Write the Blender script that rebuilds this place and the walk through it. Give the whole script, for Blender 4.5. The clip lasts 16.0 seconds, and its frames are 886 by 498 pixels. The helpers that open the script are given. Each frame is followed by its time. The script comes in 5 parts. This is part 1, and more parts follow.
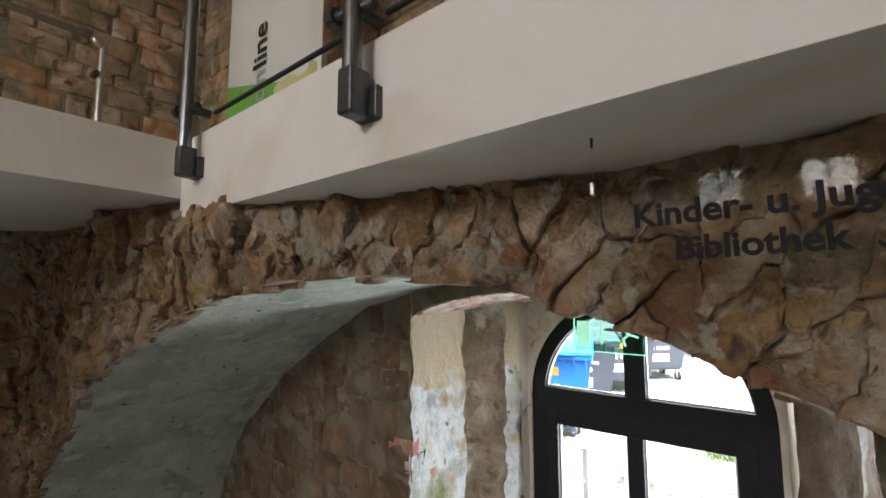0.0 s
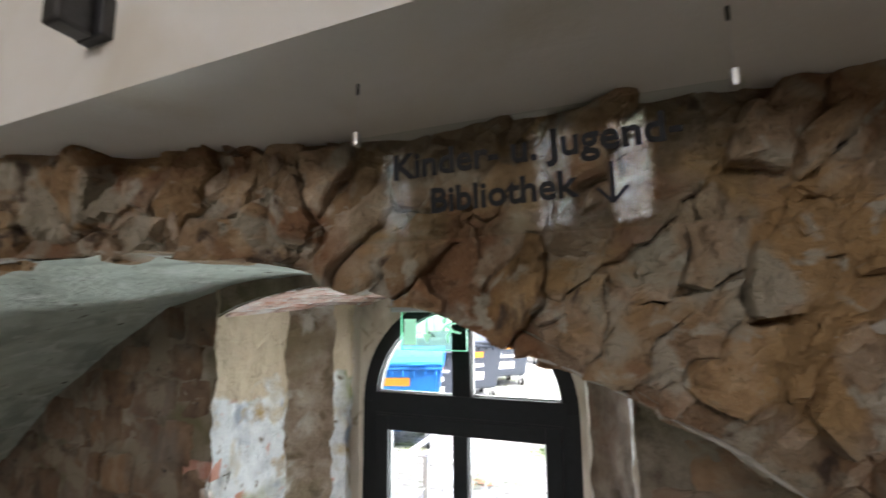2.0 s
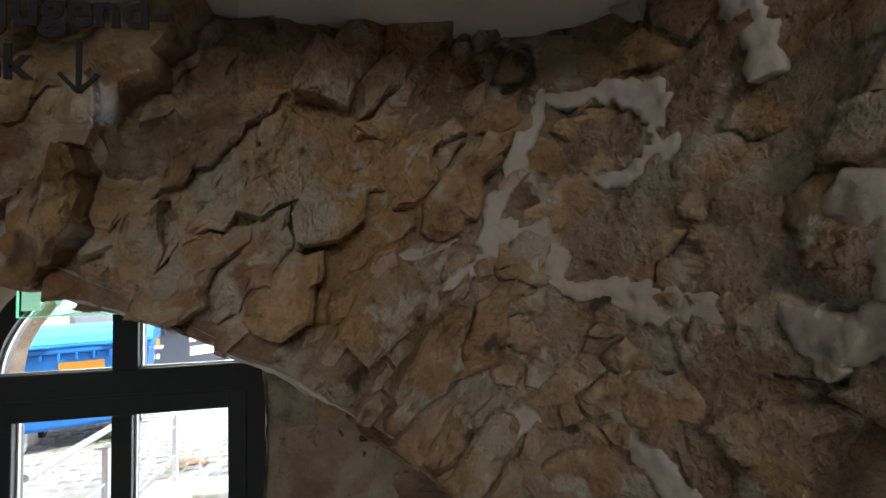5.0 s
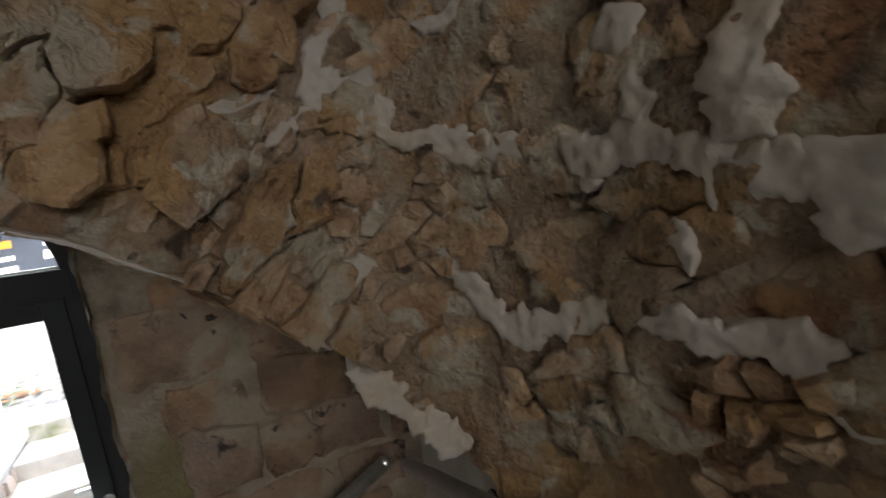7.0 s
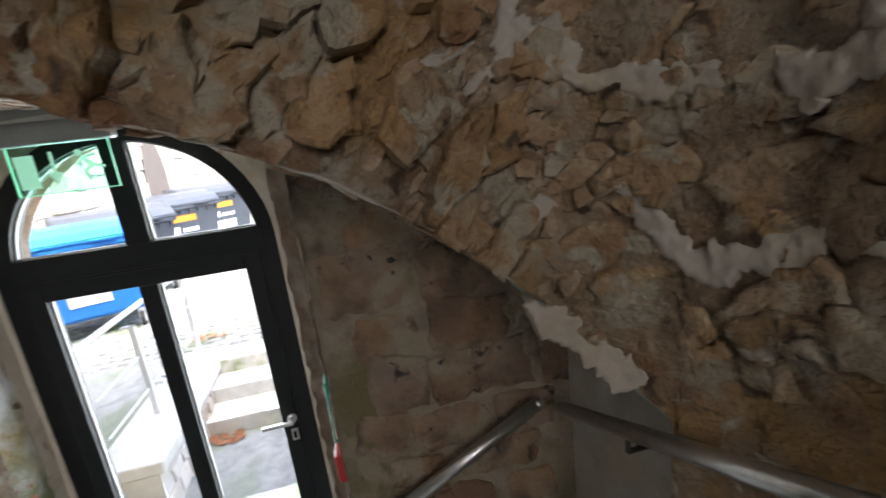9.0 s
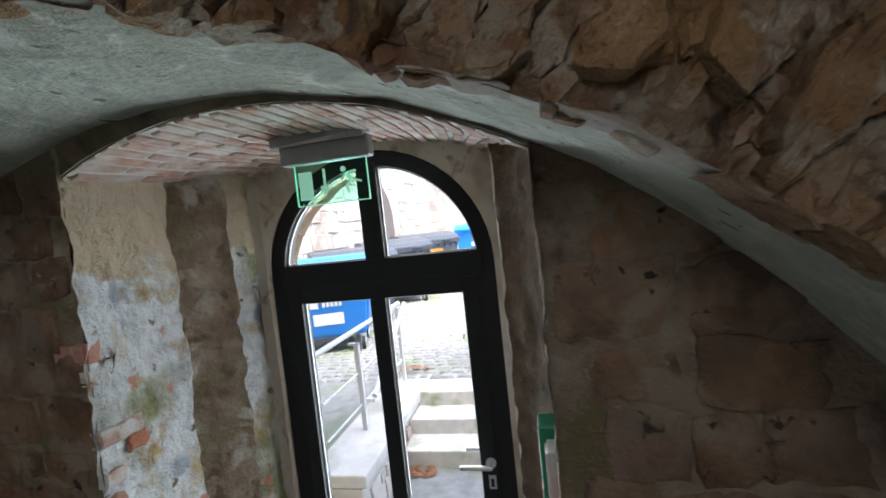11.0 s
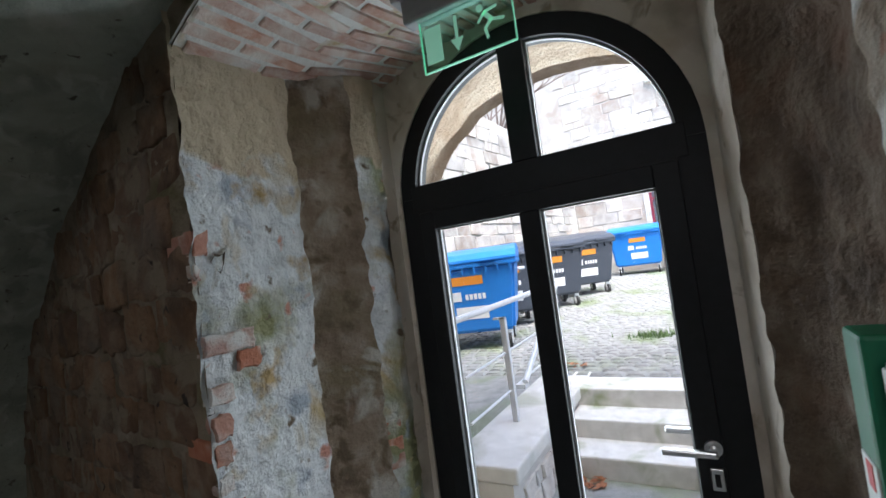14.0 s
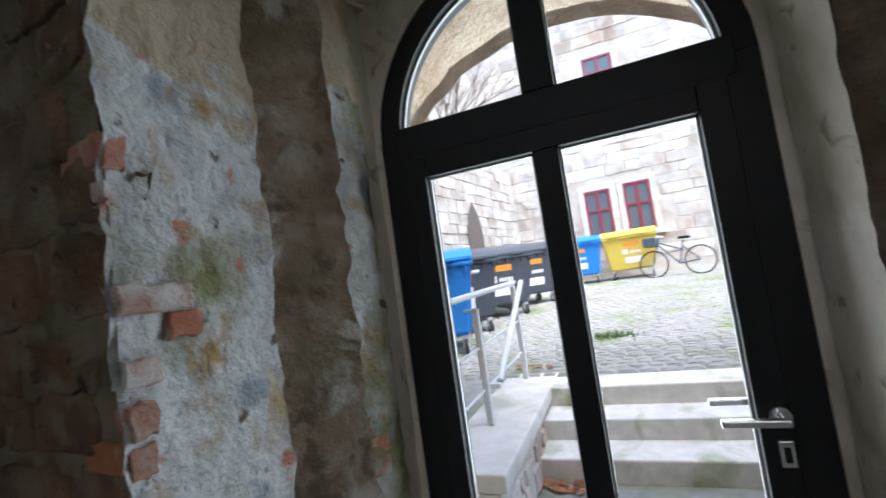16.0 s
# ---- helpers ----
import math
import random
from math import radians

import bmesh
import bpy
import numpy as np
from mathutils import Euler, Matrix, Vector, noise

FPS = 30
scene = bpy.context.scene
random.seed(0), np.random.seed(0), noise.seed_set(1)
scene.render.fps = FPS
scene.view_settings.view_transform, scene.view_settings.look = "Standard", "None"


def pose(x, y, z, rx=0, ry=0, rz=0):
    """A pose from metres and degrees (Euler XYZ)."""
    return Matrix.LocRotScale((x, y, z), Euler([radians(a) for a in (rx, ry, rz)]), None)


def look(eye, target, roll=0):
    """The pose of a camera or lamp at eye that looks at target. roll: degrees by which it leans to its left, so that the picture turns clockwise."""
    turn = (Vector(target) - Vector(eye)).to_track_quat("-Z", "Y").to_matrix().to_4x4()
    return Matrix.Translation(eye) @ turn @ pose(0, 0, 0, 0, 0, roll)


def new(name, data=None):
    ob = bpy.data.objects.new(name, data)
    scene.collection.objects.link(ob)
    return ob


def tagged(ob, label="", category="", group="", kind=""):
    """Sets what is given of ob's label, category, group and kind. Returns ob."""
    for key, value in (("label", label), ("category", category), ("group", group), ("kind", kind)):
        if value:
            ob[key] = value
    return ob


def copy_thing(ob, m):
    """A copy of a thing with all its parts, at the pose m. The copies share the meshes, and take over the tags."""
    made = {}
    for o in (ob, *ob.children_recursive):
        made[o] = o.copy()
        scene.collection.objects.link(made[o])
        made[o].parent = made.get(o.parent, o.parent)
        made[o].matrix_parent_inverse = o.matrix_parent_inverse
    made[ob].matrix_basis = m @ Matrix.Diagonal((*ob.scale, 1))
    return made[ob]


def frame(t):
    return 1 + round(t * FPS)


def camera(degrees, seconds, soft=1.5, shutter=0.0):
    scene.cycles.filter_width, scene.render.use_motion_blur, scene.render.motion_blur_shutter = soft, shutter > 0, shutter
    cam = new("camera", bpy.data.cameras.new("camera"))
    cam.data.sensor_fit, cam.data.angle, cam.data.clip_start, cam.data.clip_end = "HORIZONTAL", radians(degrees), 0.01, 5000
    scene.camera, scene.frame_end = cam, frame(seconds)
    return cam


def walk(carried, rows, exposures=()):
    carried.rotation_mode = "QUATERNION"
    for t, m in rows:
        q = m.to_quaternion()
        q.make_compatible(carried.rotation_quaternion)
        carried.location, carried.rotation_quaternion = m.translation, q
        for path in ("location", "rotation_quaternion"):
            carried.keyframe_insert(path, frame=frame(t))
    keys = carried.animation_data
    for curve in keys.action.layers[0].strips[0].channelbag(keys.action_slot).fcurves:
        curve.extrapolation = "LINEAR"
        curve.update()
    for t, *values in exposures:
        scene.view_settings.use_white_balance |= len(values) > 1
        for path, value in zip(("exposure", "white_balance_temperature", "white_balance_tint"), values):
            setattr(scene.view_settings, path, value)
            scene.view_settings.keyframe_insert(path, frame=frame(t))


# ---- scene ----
cam = camera(90.2, 16.0, shutter=0.4)
PATH = [
    (0, (0.378, 0.374, 2.618), (-0.834, 1.952, 2.818), 0.0),
    (0.5, (0.394, 0.416, 2.56), (-0.781, 2.026, 2.73), 0.5),
    (1, (0.414, 0.477, 2.524), (-0.692, 2.135, 2.691), 0.5),
    (1.5, (0.438, 0.517, 2.527), (-0.541, 2.252, 2.7), 0.4),
    (2, (0.478, 0.556, 2.536), (-0.212, 2.414, 2.807), -0.5),
    (2.5, (0.543, 0.609, 2.529), (0.194, 2.556, 2.824), -1.3),
    (3, (0.595, 0.643, 2.519), (0.534, 2.622, 2.798), -1.5),
    (3.5, (0.64, 0.628, 2.519), (0.933, 2.59, 2.777), -0.4),
    (6, (0.798, 0.635, 2.437), (1.198, 2.591, 2.32), -2.6),
    (6.5, (0.792, 0.615, 2.425), (1.391, 2.504, 2.154), -3.5),
    (7, (0.803, 0.595, 2.409), (1.689, 2.34, 1.997), -4.6),
    (7.5, (0.793, 0.574, 2.394), (1.765, 2.245, 1.881), -5.0),
    (8, (0.754, 0.57, 2.38), (1.714, 2.241, 1.847), -5.2),
    (8.5, (0.697, 0.564, 2.373), (1.379, 2.376, 1.872), -7.2),
    (9, (0.651, 0.571, 2.369), (1.055, 2.474, 1.902), -7.3),
    (9.5, (0.607, 0.594, 2.351), (0.716, 2.548, 1.939), -7.5),
    (10, (0.591, 0.641, 2.304), (0.482, 2.614, 1.999), -6.8),
    (12.5, (0.4, 0.962, 2.041), (-0.357, 2.811, 2.126), -6.2),
    (13, (0.392, 1.078, 1.941), (-0.498, 2.866, 2.041), -6.4),
    (13.5, (0.352, 1.15, 1.867), (-0.651, 2.878, 1.955), -8.2),
    (14, (0.267, 1.173, 1.763), (-0.729, 2.906, 1.848), -7.6),
    (14.5, (0.188, 1.175, 1.749), (-0.811, 2.906, 1.836), -7.0),
    (15, (0.137, 1.207, 1.705), (-0.868, 2.933, 1.8), -7.3),
    (15.5, (0.05, 1.319, 1.633), (-0.949, 3.047, 1.756), -7.5),
    (16, (-0.08, 1.36, 1.579), (-0.809, 3.217, 1.718), -8.2),
]
EXPOSURES = [(0, 3.72, 6550, 10), (1.5, 3.62, 6550, 10), (2.5, 3.56, 6550, 10), (3.5, 3.25, 6550, 10), (6, 3.2, 6500, 10), (7.5, 3.46, 6550, 8), (8.5, 3.42, 6500, 9), (10.2, 2.98, 6400, 9), (12.5, 2.44, 6150, 9),
             (13.5, 2.28, 6150, 9), (16, 2.14, 6100, 9)]
walk(cam, [(t, look(eye, target, roll)) for t, eye, target, roll in PATH], EXPOSURES)

# ---- world and light ----
world = bpy.data.worlds.new("world")
scene.world = world
world.use_nodes = True
wn = world.node_tree.nodes
sky = wn.new("ShaderNodeTexSky")
sky.sky_type = "NISHITA"
sky.sun_disc = False
sky.sun_elevation, sky.sun_rotation = radians(65), radians(138)
sky.air_density, sky.dust_density = 1.0, 3.0
wn["Background"].inputs["Strength"].default_value = 0.15
world.node_tree.links.new(sky.outputs[0], wn["Background"].inputs["Color"])
sun = new("sun", bpy.data.lights.new("sun", "SUN"))
sun.data.energy, sun.data.angle, sun.data.color = 1.1, radians(40), (1.0, 0.98, 0.95)
sun.matrix_world = look((0, 0, 30), (-9.0, 10.0, 0.0))


def area_lamp(name, eye, target, w, h, power, color):
    ob = new(name, bpy.data.lights.new(name, "AREA"))
    ob.data.shape, ob.data.size, ob.data.size_y = "RECTANGLE", w, h
    ob.data.energy, ob.data.color = power, color
    ob.matrix_world = look(eye, target)
    return ob


# daylight in the hall window openings; the two outer windows are added for brightness
area_lamp("window_light", (-0.3, -5.98, 4.75), (-0.3, 1.0, 3.2), 0.62, 1.7, 4.4, (1.0, 0.91, 0.83))
area_lamp("window_light", (0.95, -5.98, 4.75), (-1.2, 1.0, 3.2), 0.62, 1.7, 7.6, (1.0, 0.92, 0.85))
area_lamp("window_light", (-3.3, -5.98, 4.75), (-3.0, 1.0, 3.6), 0.62, 1.7, 2.6, (1.0, 0.92, 0.85))
# daylight of the court, standing in the doorway's outer arch
area_lamp("door_light", (-0.22, 3.3, 1.45), (-0.22, 1.0, 1.3), 1.2, 2.4, 9.2, (0.88, 0.96, 1.0))


# ---- materials ----
def mat(name, stops, scale=6.0, rough=0.9, bump=0.4, fine=60.0, stain=None, stain_scale=1.2, stain_at=(0.5, 0.7),
        spread=0.0, metallic=0.0, distance=0.01, stretch=None, spots=None):
    """stops: colours of a ramp driven by noise; stain: a second colour laid over in large patches; spread: value change from piece to piece."""
    m = bpy.data.materials.new(name)
    m.use_nodes = True
    nt = m.node_tree
    N, L = nt.nodes, nt.links
    p = N["Principled BSDF"]
    p.inputs["Roughness"].default_value, p.inputs["Metallic"].default_value = rough, metallic
    geo = N.new("ShaderNodeNewGeometry")
    pos = geo.outputs["Position"]
    if stretch:
        mp = N.new("ShaderNodeMapping")
        mp.inputs["Scale"].default_value = stretch
        L.new(pos, mp.inputs["Vector"])
        pos = mp.outputs["Vector"]
    n1 = N.new("ShaderNodeTexNoise")
    n1.inputs["Scale"].default_value, n1.inputs["Detail"].default_value, n1.inputs["Roughness"].default_value = scale, 8, 0.62
    L.new(pos, n1.inputs["Vector"])
    ramp = N.new("ShaderNodeValToRGB")
    els = ramp.color_ramp.elements
    lo, hi = 0.3, 0.7
    for i, c in enumerate(stops):
        at = lo + (hi - lo) * i / max(1, len(stops) - 1)
        e = els[i] if i < 2 else els.new(at)
        e.position, e.color = at, (*c, 1)
    L.new(n1.outputs["Fac"], ramp.inputs["Fac"])
    col = ramp.outputs["Color"]
    if stain:
        n2 = N.new("ShaderNodeTexNoise")
        n2.inputs["Scale"].default_value, n2.inputs["Detail"].default_value, n2.inputs["Distortion"].default_value = stain_scale, 6, 0.6
        L.new(pos, n2.inputs["Vector"])
        r2 = N.new("ShaderNodeMapRange")
        r2.inputs["From Min"].default_value, r2.inputs["From Max"].default_value = stain_at
        L.new(n2.outputs["Fac"], r2.inputs["Value"])
        mx = N.new("ShaderNodeMix")
        mx.data_type = "RGBA"
        mx.inputs[7].default_value = (*stain, 1)
        L.new(r2.outputs[0], mx.inputs[0])
        L.new(col, mx.inputs[6])
        col = mx.outputs[2]
    if spots:
        n4 = N.new("ShaderNodeTexNoise")
        n4.inputs["Scale"].default_value, n4.inputs["Detail"].default_value = spots[1], 3
        L.new(pos, n4.inputs["Vector"])
        r4 = N.new("ShaderNodeMapRange")
        r4.inputs["From Min"].default_value, r4.inputs["From Max"].default_value = spots[2], spots[3]
        L.new(n4.outputs["Fac"], r4.inputs["Value"])
        m4 = N.new("ShaderNodeMix")
        m4.data_type = "RGBA"
        m4.inputs[7].default_value = (*spots[0], 1)
        L.new(r4.outputs[0], m4.inputs[0])
        L.new(col, m4.inputs[6])
        col = m4.outputs[2]
    if spread:
        oi = N.new("ShaderNodeObjectInfo")
        mr = N.new("ShaderNodeMapRange")
        mr.inputs["To Min"].default_value, mr.inputs["To Max"].default_value = 1 - spread, 1 + spread
        L.new(oi.outputs["Random"], mr.inputs["Value"])
        hs = N.new("ShaderNodeHueSaturation")
        L.new(mr.outputs[0], hs.inputs["Value"])
        mr2 = N.new("ShaderNodeMapRange")
        mr2.inputs["To Min"].default_value, mr2.inputs["To Max"].default_value = 1 + spread * 0.8, 1 - spread * 0.8
        ml = N.new("ShaderNodeMath")
        ml.operation = "MULTIPLY"
        ml.inputs[1].default_value = 7.31
        fr = N.new("ShaderNodeMath")
        fr.operation = "FRACT"
        L.new(oi.outputs["Random"], ml.inputs[0])
        L.new(ml.outputs[0], fr.inputs[0])
        L.new(fr.outputs[0], mr2.inputs["Value"])
        L.new(mr2.outputs[0], hs.inputs["Saturation"])
        L.new(col, hs.inputs["Color"])
        col = hs.outputs["Color"]
    L.new(col, p.inputs["Base Color"])
    if bump:
        n3 = N.new("ShaderNodeTexNoise")
        n3.inputs["Scale"].default_value, n3.inputs["Detail"].default_value, n3.inputs["Roughness"].default_value = fine, 6, 0.6
        L.new(pos, n3.inputs["Vector"])
        ad = N.new("ShaderNodeMath")
        ad.operation = "ADD"
        L.new(n3.outputs["Fac"], ad.inputs[0])
        L.new(n1.outputs["Fac"], ad.inputs[1])
        b = N.new("ShaderNodeBump")
        b.inputs["Strength"].default_value, b.inputs["Distance"].default_value = bump, distance
        L.new(ad.outputs[0], b.inputs["Height"])
        L.new(b.outputs[0], p.inputs["Normal"])
    return m


def plain(name, color, rough=0.5, metallic=0.0, emit=0.0):
    m = bpy.data.materials.new(name)
    m.use_nodes = True
    p = m.node_tree.nodes["Principled BSDF"]
    p.inputs["Base Color"].default_value = (*color, 1)
    p.inputs["Roughness"].default_value, p.inputs["Metallic"].default_value = rough, metallic
    if emit:
        p.inputs["Emission Color"].default_value = (*color, 1)
        p.inputs["Emission Strength"].default_value = emit
    return m


def glass_mat(name, color=(1, 1, 1), mixing=0.014, rough=0.0):
    """Thin clear pane: mostly see-through, with a glossy share that grows at grazing view."""
    m = bpy.data.materials.new(name)
    m.use_nodes = True
    nt = m.node_tree
    N, L = nt.nodes, nt.links
    N.remove(N["Principled BSDF"])
    tr, gl, mx, fr = N.new("ShaderNodeBsdfTransparent"), N.new("ShaderNodeBsdfGlossy"), N.new("ShaderNodeMixShader"), N.new("ShaderNodeLayerWeight")
    pw, sc = N.new("ShaderNodeMath"), N.new("ShaderNodeMath")
    pw.operation, sc.operation = "POWER", "MULTIPLY_ADD"
    pw.inputs[1].default_value, sc.inputs[1].default_value, sc.inputs[2].default_value = 5.0, 0.8, mixing
    tr.inputs["Color"].default_value = (*color, 1)
    gl.inputs["Roughness"].default_value = rough
    fr.inputs["Blend"].default_value = 0.5
    L.new(fr.outputs["Facing"], pw.inputs[0])
    L.new(pw.outputs[0], sc.inputs[0])
    L.new(sc.outputs[0], mx.inputs[0])
    L.new(tr.outputs[0], mx.inputs[1])
    L.new(gl.outputs[0], mx.inputs[2])
    L.new(mx.outputs[0], N["Material Output"].inputs["Surface"])
    return m


RUBBLE = mat("rubble_stone", [(0.17, 0.108, 0.062), (0.35, 0.24, 0.145), (0.46, 0.37, 0.26)], scale=13, bump=0.9, fine=34, distance=0.03,
             stain=(0.30, 0.19, 0.10), stain_scale=5, spread=0.24)
MORTAR = mat("lime_mortar", [(0.15, 0.098, 0.062), (0.32, 0.235, 0.16), (0.42, 0.345, 0.26)], scale=9, bump=1.0, fine=55, distance=0.03,
             stain=(0.24, 0.17, 0.10), stain_scale=3)
SMEAR = mat("smeared_plaster", [(0.34, 0.31, 0.265), (0.46, 0.43, 0.385)], scale=9, bump=0.5, fine=50, stain=(0.42, 0.35, 0.26), stain_scale=4)
VAULT = mat("vault_plaster", [(0.44, 0.49, 0.43), (0.60, 0.65, 0.58)], scale=7, bump=0.7, fine=34, distance=0.018, stain=(0.40, 0.42, 0.35), stain_scale=2.2, spots=((0.14, 0.13, 0.11), 16, 0.68, 0.73))
WALLSTONE = mat("wall_stone", [(0.13, 0.078, 0.048), (0.26, 0.17, 0.11), (0.34, 0.265, 0.195)], scale=7, bump=0.8, fine=60, distance=0.02, spread=0.18,
                stain=(0.20, 0.17, 0.14), stain_scale=3.5, spots=((0.04, 0.03, 0.025), 22, 0.69, 0.73))
WALLJOINT = mat("wall_joint", [(0.10, 0.075, 0.055), (0.27, 0.225, 0.17), (0.38, 0.33, 0.26)], scale=8, bump=0.8, fine=60, distance=0.02, stain=(0.17, 0.15, 0.075), stain_scale=3)
OUTERSTONE = mat("outer_stone", [(0.26, 0.19, 0.13), (0.42, 0.33, 0.24), (0.50, 0.42, 0.33)], scale=6, bump=0.8, fine=40, distance=0.03, stain=(0.32, 0.22, 0.14), stain_scale=3)
HALLSTONE = mat("hall_stone", [(0.28, 0.20, 0.13), (0.46, 0.36, 0.25), (0.55, 0.46, 0.35)], scale=6, bump=0.7, fine=50, distance=0.02, spread=0.28, stain=(0.36, 0.20, 0.10), stain_scale=3)
SLABWHITE = mat("slab_paint", [(0.74, 0.71, 0.66), (0.80, 0.78, 0.74)], scale=3, bump=0.15, fine=60, stain=(0.68, 0.63, 0.55), stain_scale=2.5)
LIMEWASH = mat("limewash", [(0.66, 0.66, 0.64), (0.80, 0.80, 0.78)], scale=9, bump=0.8, fine=45, distance=0.012,
               stain=(0.50, 0.40, 0.24), stain_scale=5, stain_at=(0.56, 0.66))
BRICK = mat("old_brick", [(0.42, 0.17, 0.11), (0.50, 0.24, 0.17), (0.58, 0.42, 0.36)], scale=14, bump=0.6, fine=90, spread=0.2,
            stain=(0.66, 0.60, 0.55), stain_scale=9, stain_at=(0.5, 0.66))
REVEAL = mat("reveal_plaster", [(0.58, 0.52, 0.44), (0.68, 0.63, 0.56)], scale=4, bump=0.3, fine=50, stain=(0.5, 0.42, 0.33), stain_scale=3)
SOFFITBRICK = mat("washed_brick", [(0.50, 0.27, 0.20), (0.58, 0.38, 0.31), (0.68, 0.56, 0.50)], scale=16, bump=0.5, fine=90, spread=0.15,
                  stain=(0.72, 0.68, 0.64), stain_scale=7, stain_at=(0.45, 0.68))


def patched(m, rows):
    """Lays irregular patches of other colours (colour, scale, from, to, seed) over a material."""
    N, L = m.node_tree.nodes, m.node_tree.links
    p = N["Principled BSDF"]
    col = p.inputs["Base Color"].links[0].from_socket
    geo = N.new("ShaderNodeNewGeometry")
    for color, scale, lo, hi, seed in rows:
        n, mp, r, mx = N.new("ShaderNodeTexNoise"), N.new("ShaderNodeMapping"), N.new("ShaderNodeMapRange"), N.new("ShaderNodeMix")
        n.inputs["Scale"].default_value, n.inputs["Detail"].default_value, n.inputs["Distortion"].default_value = scale, 7, 0.5
        mp.inputs["Location"].default_value = (seed, seed * 2, seed * 3)
        r.inputs["From Min"].default_value, r.inputs["From Max"].default_value = lo, hi
        mx.data_type = "RGBA"
        mx.inputs[7].default_value = (*color, 1)
        L.new(geo.outputs["Position"], mp.inputs["Vector"])
        L.new(mp.outputs[0], n.inputs["Vector"])
        L.new(n.outputs["Fac"], r.inputs["Value"])
        L.new(r.outputs[0], mx.inputs[0])
        L.new(col, mx.inputs[6])
        L.new(mx.outputs[2], p.inputs["Base Color"])
        col = mx.outputs[2]


def wash_mat():
    """Reveal: beige plaster at the head, brushed limewash below, yellow, green and blue-grey patches."""
    m = mat("reveal_wash", [(0.54, 0.57, 0.59), (0.70, 0.73, 0.75), (0.80, 0.82, 0.83)], scale=11, bump=1.0, fine=28, distance=0.022,
            stain=(0.46, 0.36, 0.20), stain_scale=4.2, stain_at=(0.54, 0.66))
    N, L = m.node_tree.nodes, m.node_tree.links
    p = N["Principled BSDF"]
    col = p.inputs["Base Color"].links[0].from_socket
    geo = N.new("ShaderNodeNewGeometry")

    def patch(col, color, scale, lo, hi, seed, z_range=None):
        n = N.new("ShaderNodeTexNoise")
        n.inputs["Scale"].default_value, n.inputs["Detail"].default_value = scale, 7
        mp = N.new("ShaderNodeMapping")
        mp.inputs["Location"].default_value = (seed, seed * 2, seed * 3)
        L.new(geo.outputs["Position"], mp.inputs["Vector"])
        L.new(mp.outputs[0], n.inputs["Vector"])
        val = n.outputs["Fac"]
        if z_range:
            sp = N.new("ShaderNodeSeparateXYZ")
            L.new(geo.outputs["Position"], sp.inputs[0])
            zr = N.new("ShaderNodeMapRange")
            zr.inputs["From Min"].default_value, zr.inputs["From Max"].default_value = z_range
            zr.inputs["To Min"].default_value, zr.inputs["To Max"].default_value = -0.45, 0.45
            L.new(sp.outputs["Z"], zr.inputs["Value"])
            ad = N.new("ShaderNodeMath")
            L.new(val, ad.inputs[0])
            L.new(zr.outputs[0], ad.inputs[1])
            val = ad.outputs[0]
        r = N.new("ShaderNodeMapRange")
        r.inputs["From Min"].default_value, r.inputs["From Max"].default_value = lo, hi
        L.new(val, r.inputs["Value"])
        mx = N.new("ShaderNodeMix")
        mx.data_type = "RGBA"
        mx.inputs[7].default_value = (*color, 1)
        L.new(r.outputs[0], mx.inputs[0])
        L.new(col, mx.inputs[6])
        return mx.outputs[2]

    col = patch(col, (0.26, 0.27, 0.14), 3.2, 0.52, 0.66, 5.0)
    col = patch(col, (0.36, 0.41, 0.48), 6.0, 0.58, 0.68, 9.0)
    col = patch(col, (0.55, 0.27, 0.20), 8.0, 0.63, 0.69, 13.0)
    col = patch(col, (0.16, 0.12, 0.08), 14.0, 0.66, 0.72, 21.0)
    col = patch(col, (0.42, 0.30, 0.14), 5.0, 0.60, 0.68, 31.0)
    col = patch(col, (0.56, 0.47, 0.34), 5.0, 0.47, 0.53, 2.0, (1.98, 2.40))
    L.new(col, p.inputs["Base Color"])
    return m


REVEALWASH = wash_mat()
BROWNWASH = mat("brown_wash", [(0.17, 0.122, 0.085), (0.32, 0.25, 0.185), (0.47, 0.41, 0.34)], scale=7, bump=0.9, fine=40, distance=0.02, stain=(0.24, 0.20, 0.12), stain_scale=4)
ROUGHCAST = [((0.24, 0.125, 0.065), 4.5, 0.54, 0.64, 3.0), ((0.37, 0.325, 0.25), 6.0, 0.55, 0.62, 8.0), ((0.36, 0.23, 0.11), 5.5, 0.57, 0.66, 15.0),
             ((0.42, 0.375, 0.30), 13.0, 0.60, 0.66, 19.0), ((0.09, 0.06, 0.042), 12.0, 0.62, 0.70, 27.0)]
patched(RUBBLE, ROUGHCAST)
patched(MORTAR, ROUGHCAST)
DAMP = [((0.30, 0.25, 0.185), 4.5, 0.54, 0.60, 4.0), ((0.19, 0.115, 0.075), 5.0, 0.56, 0.66, 7.0), ((0.125, 0.088, 0.062), 5.0, 0.56, 0.66, 12.0), ((0.045, 0.035, 0.03), 17.0, 0.65, 0.71, 23.0)]
patched(WALLSTONE, DAMP)
patched(WALLJOINT, DAMP[:1])
patched(HALLSTONE, [((0.20, 0.175, 0.105), 3.0, 0.48, 0.62, 6.0), ((0.36, 0.19, 0.10), 4.0, 0.56, 0.66, 14.0), ((0.13, 0.10, 0.07), 9.0, 0.58, 0.68, 25.0)])
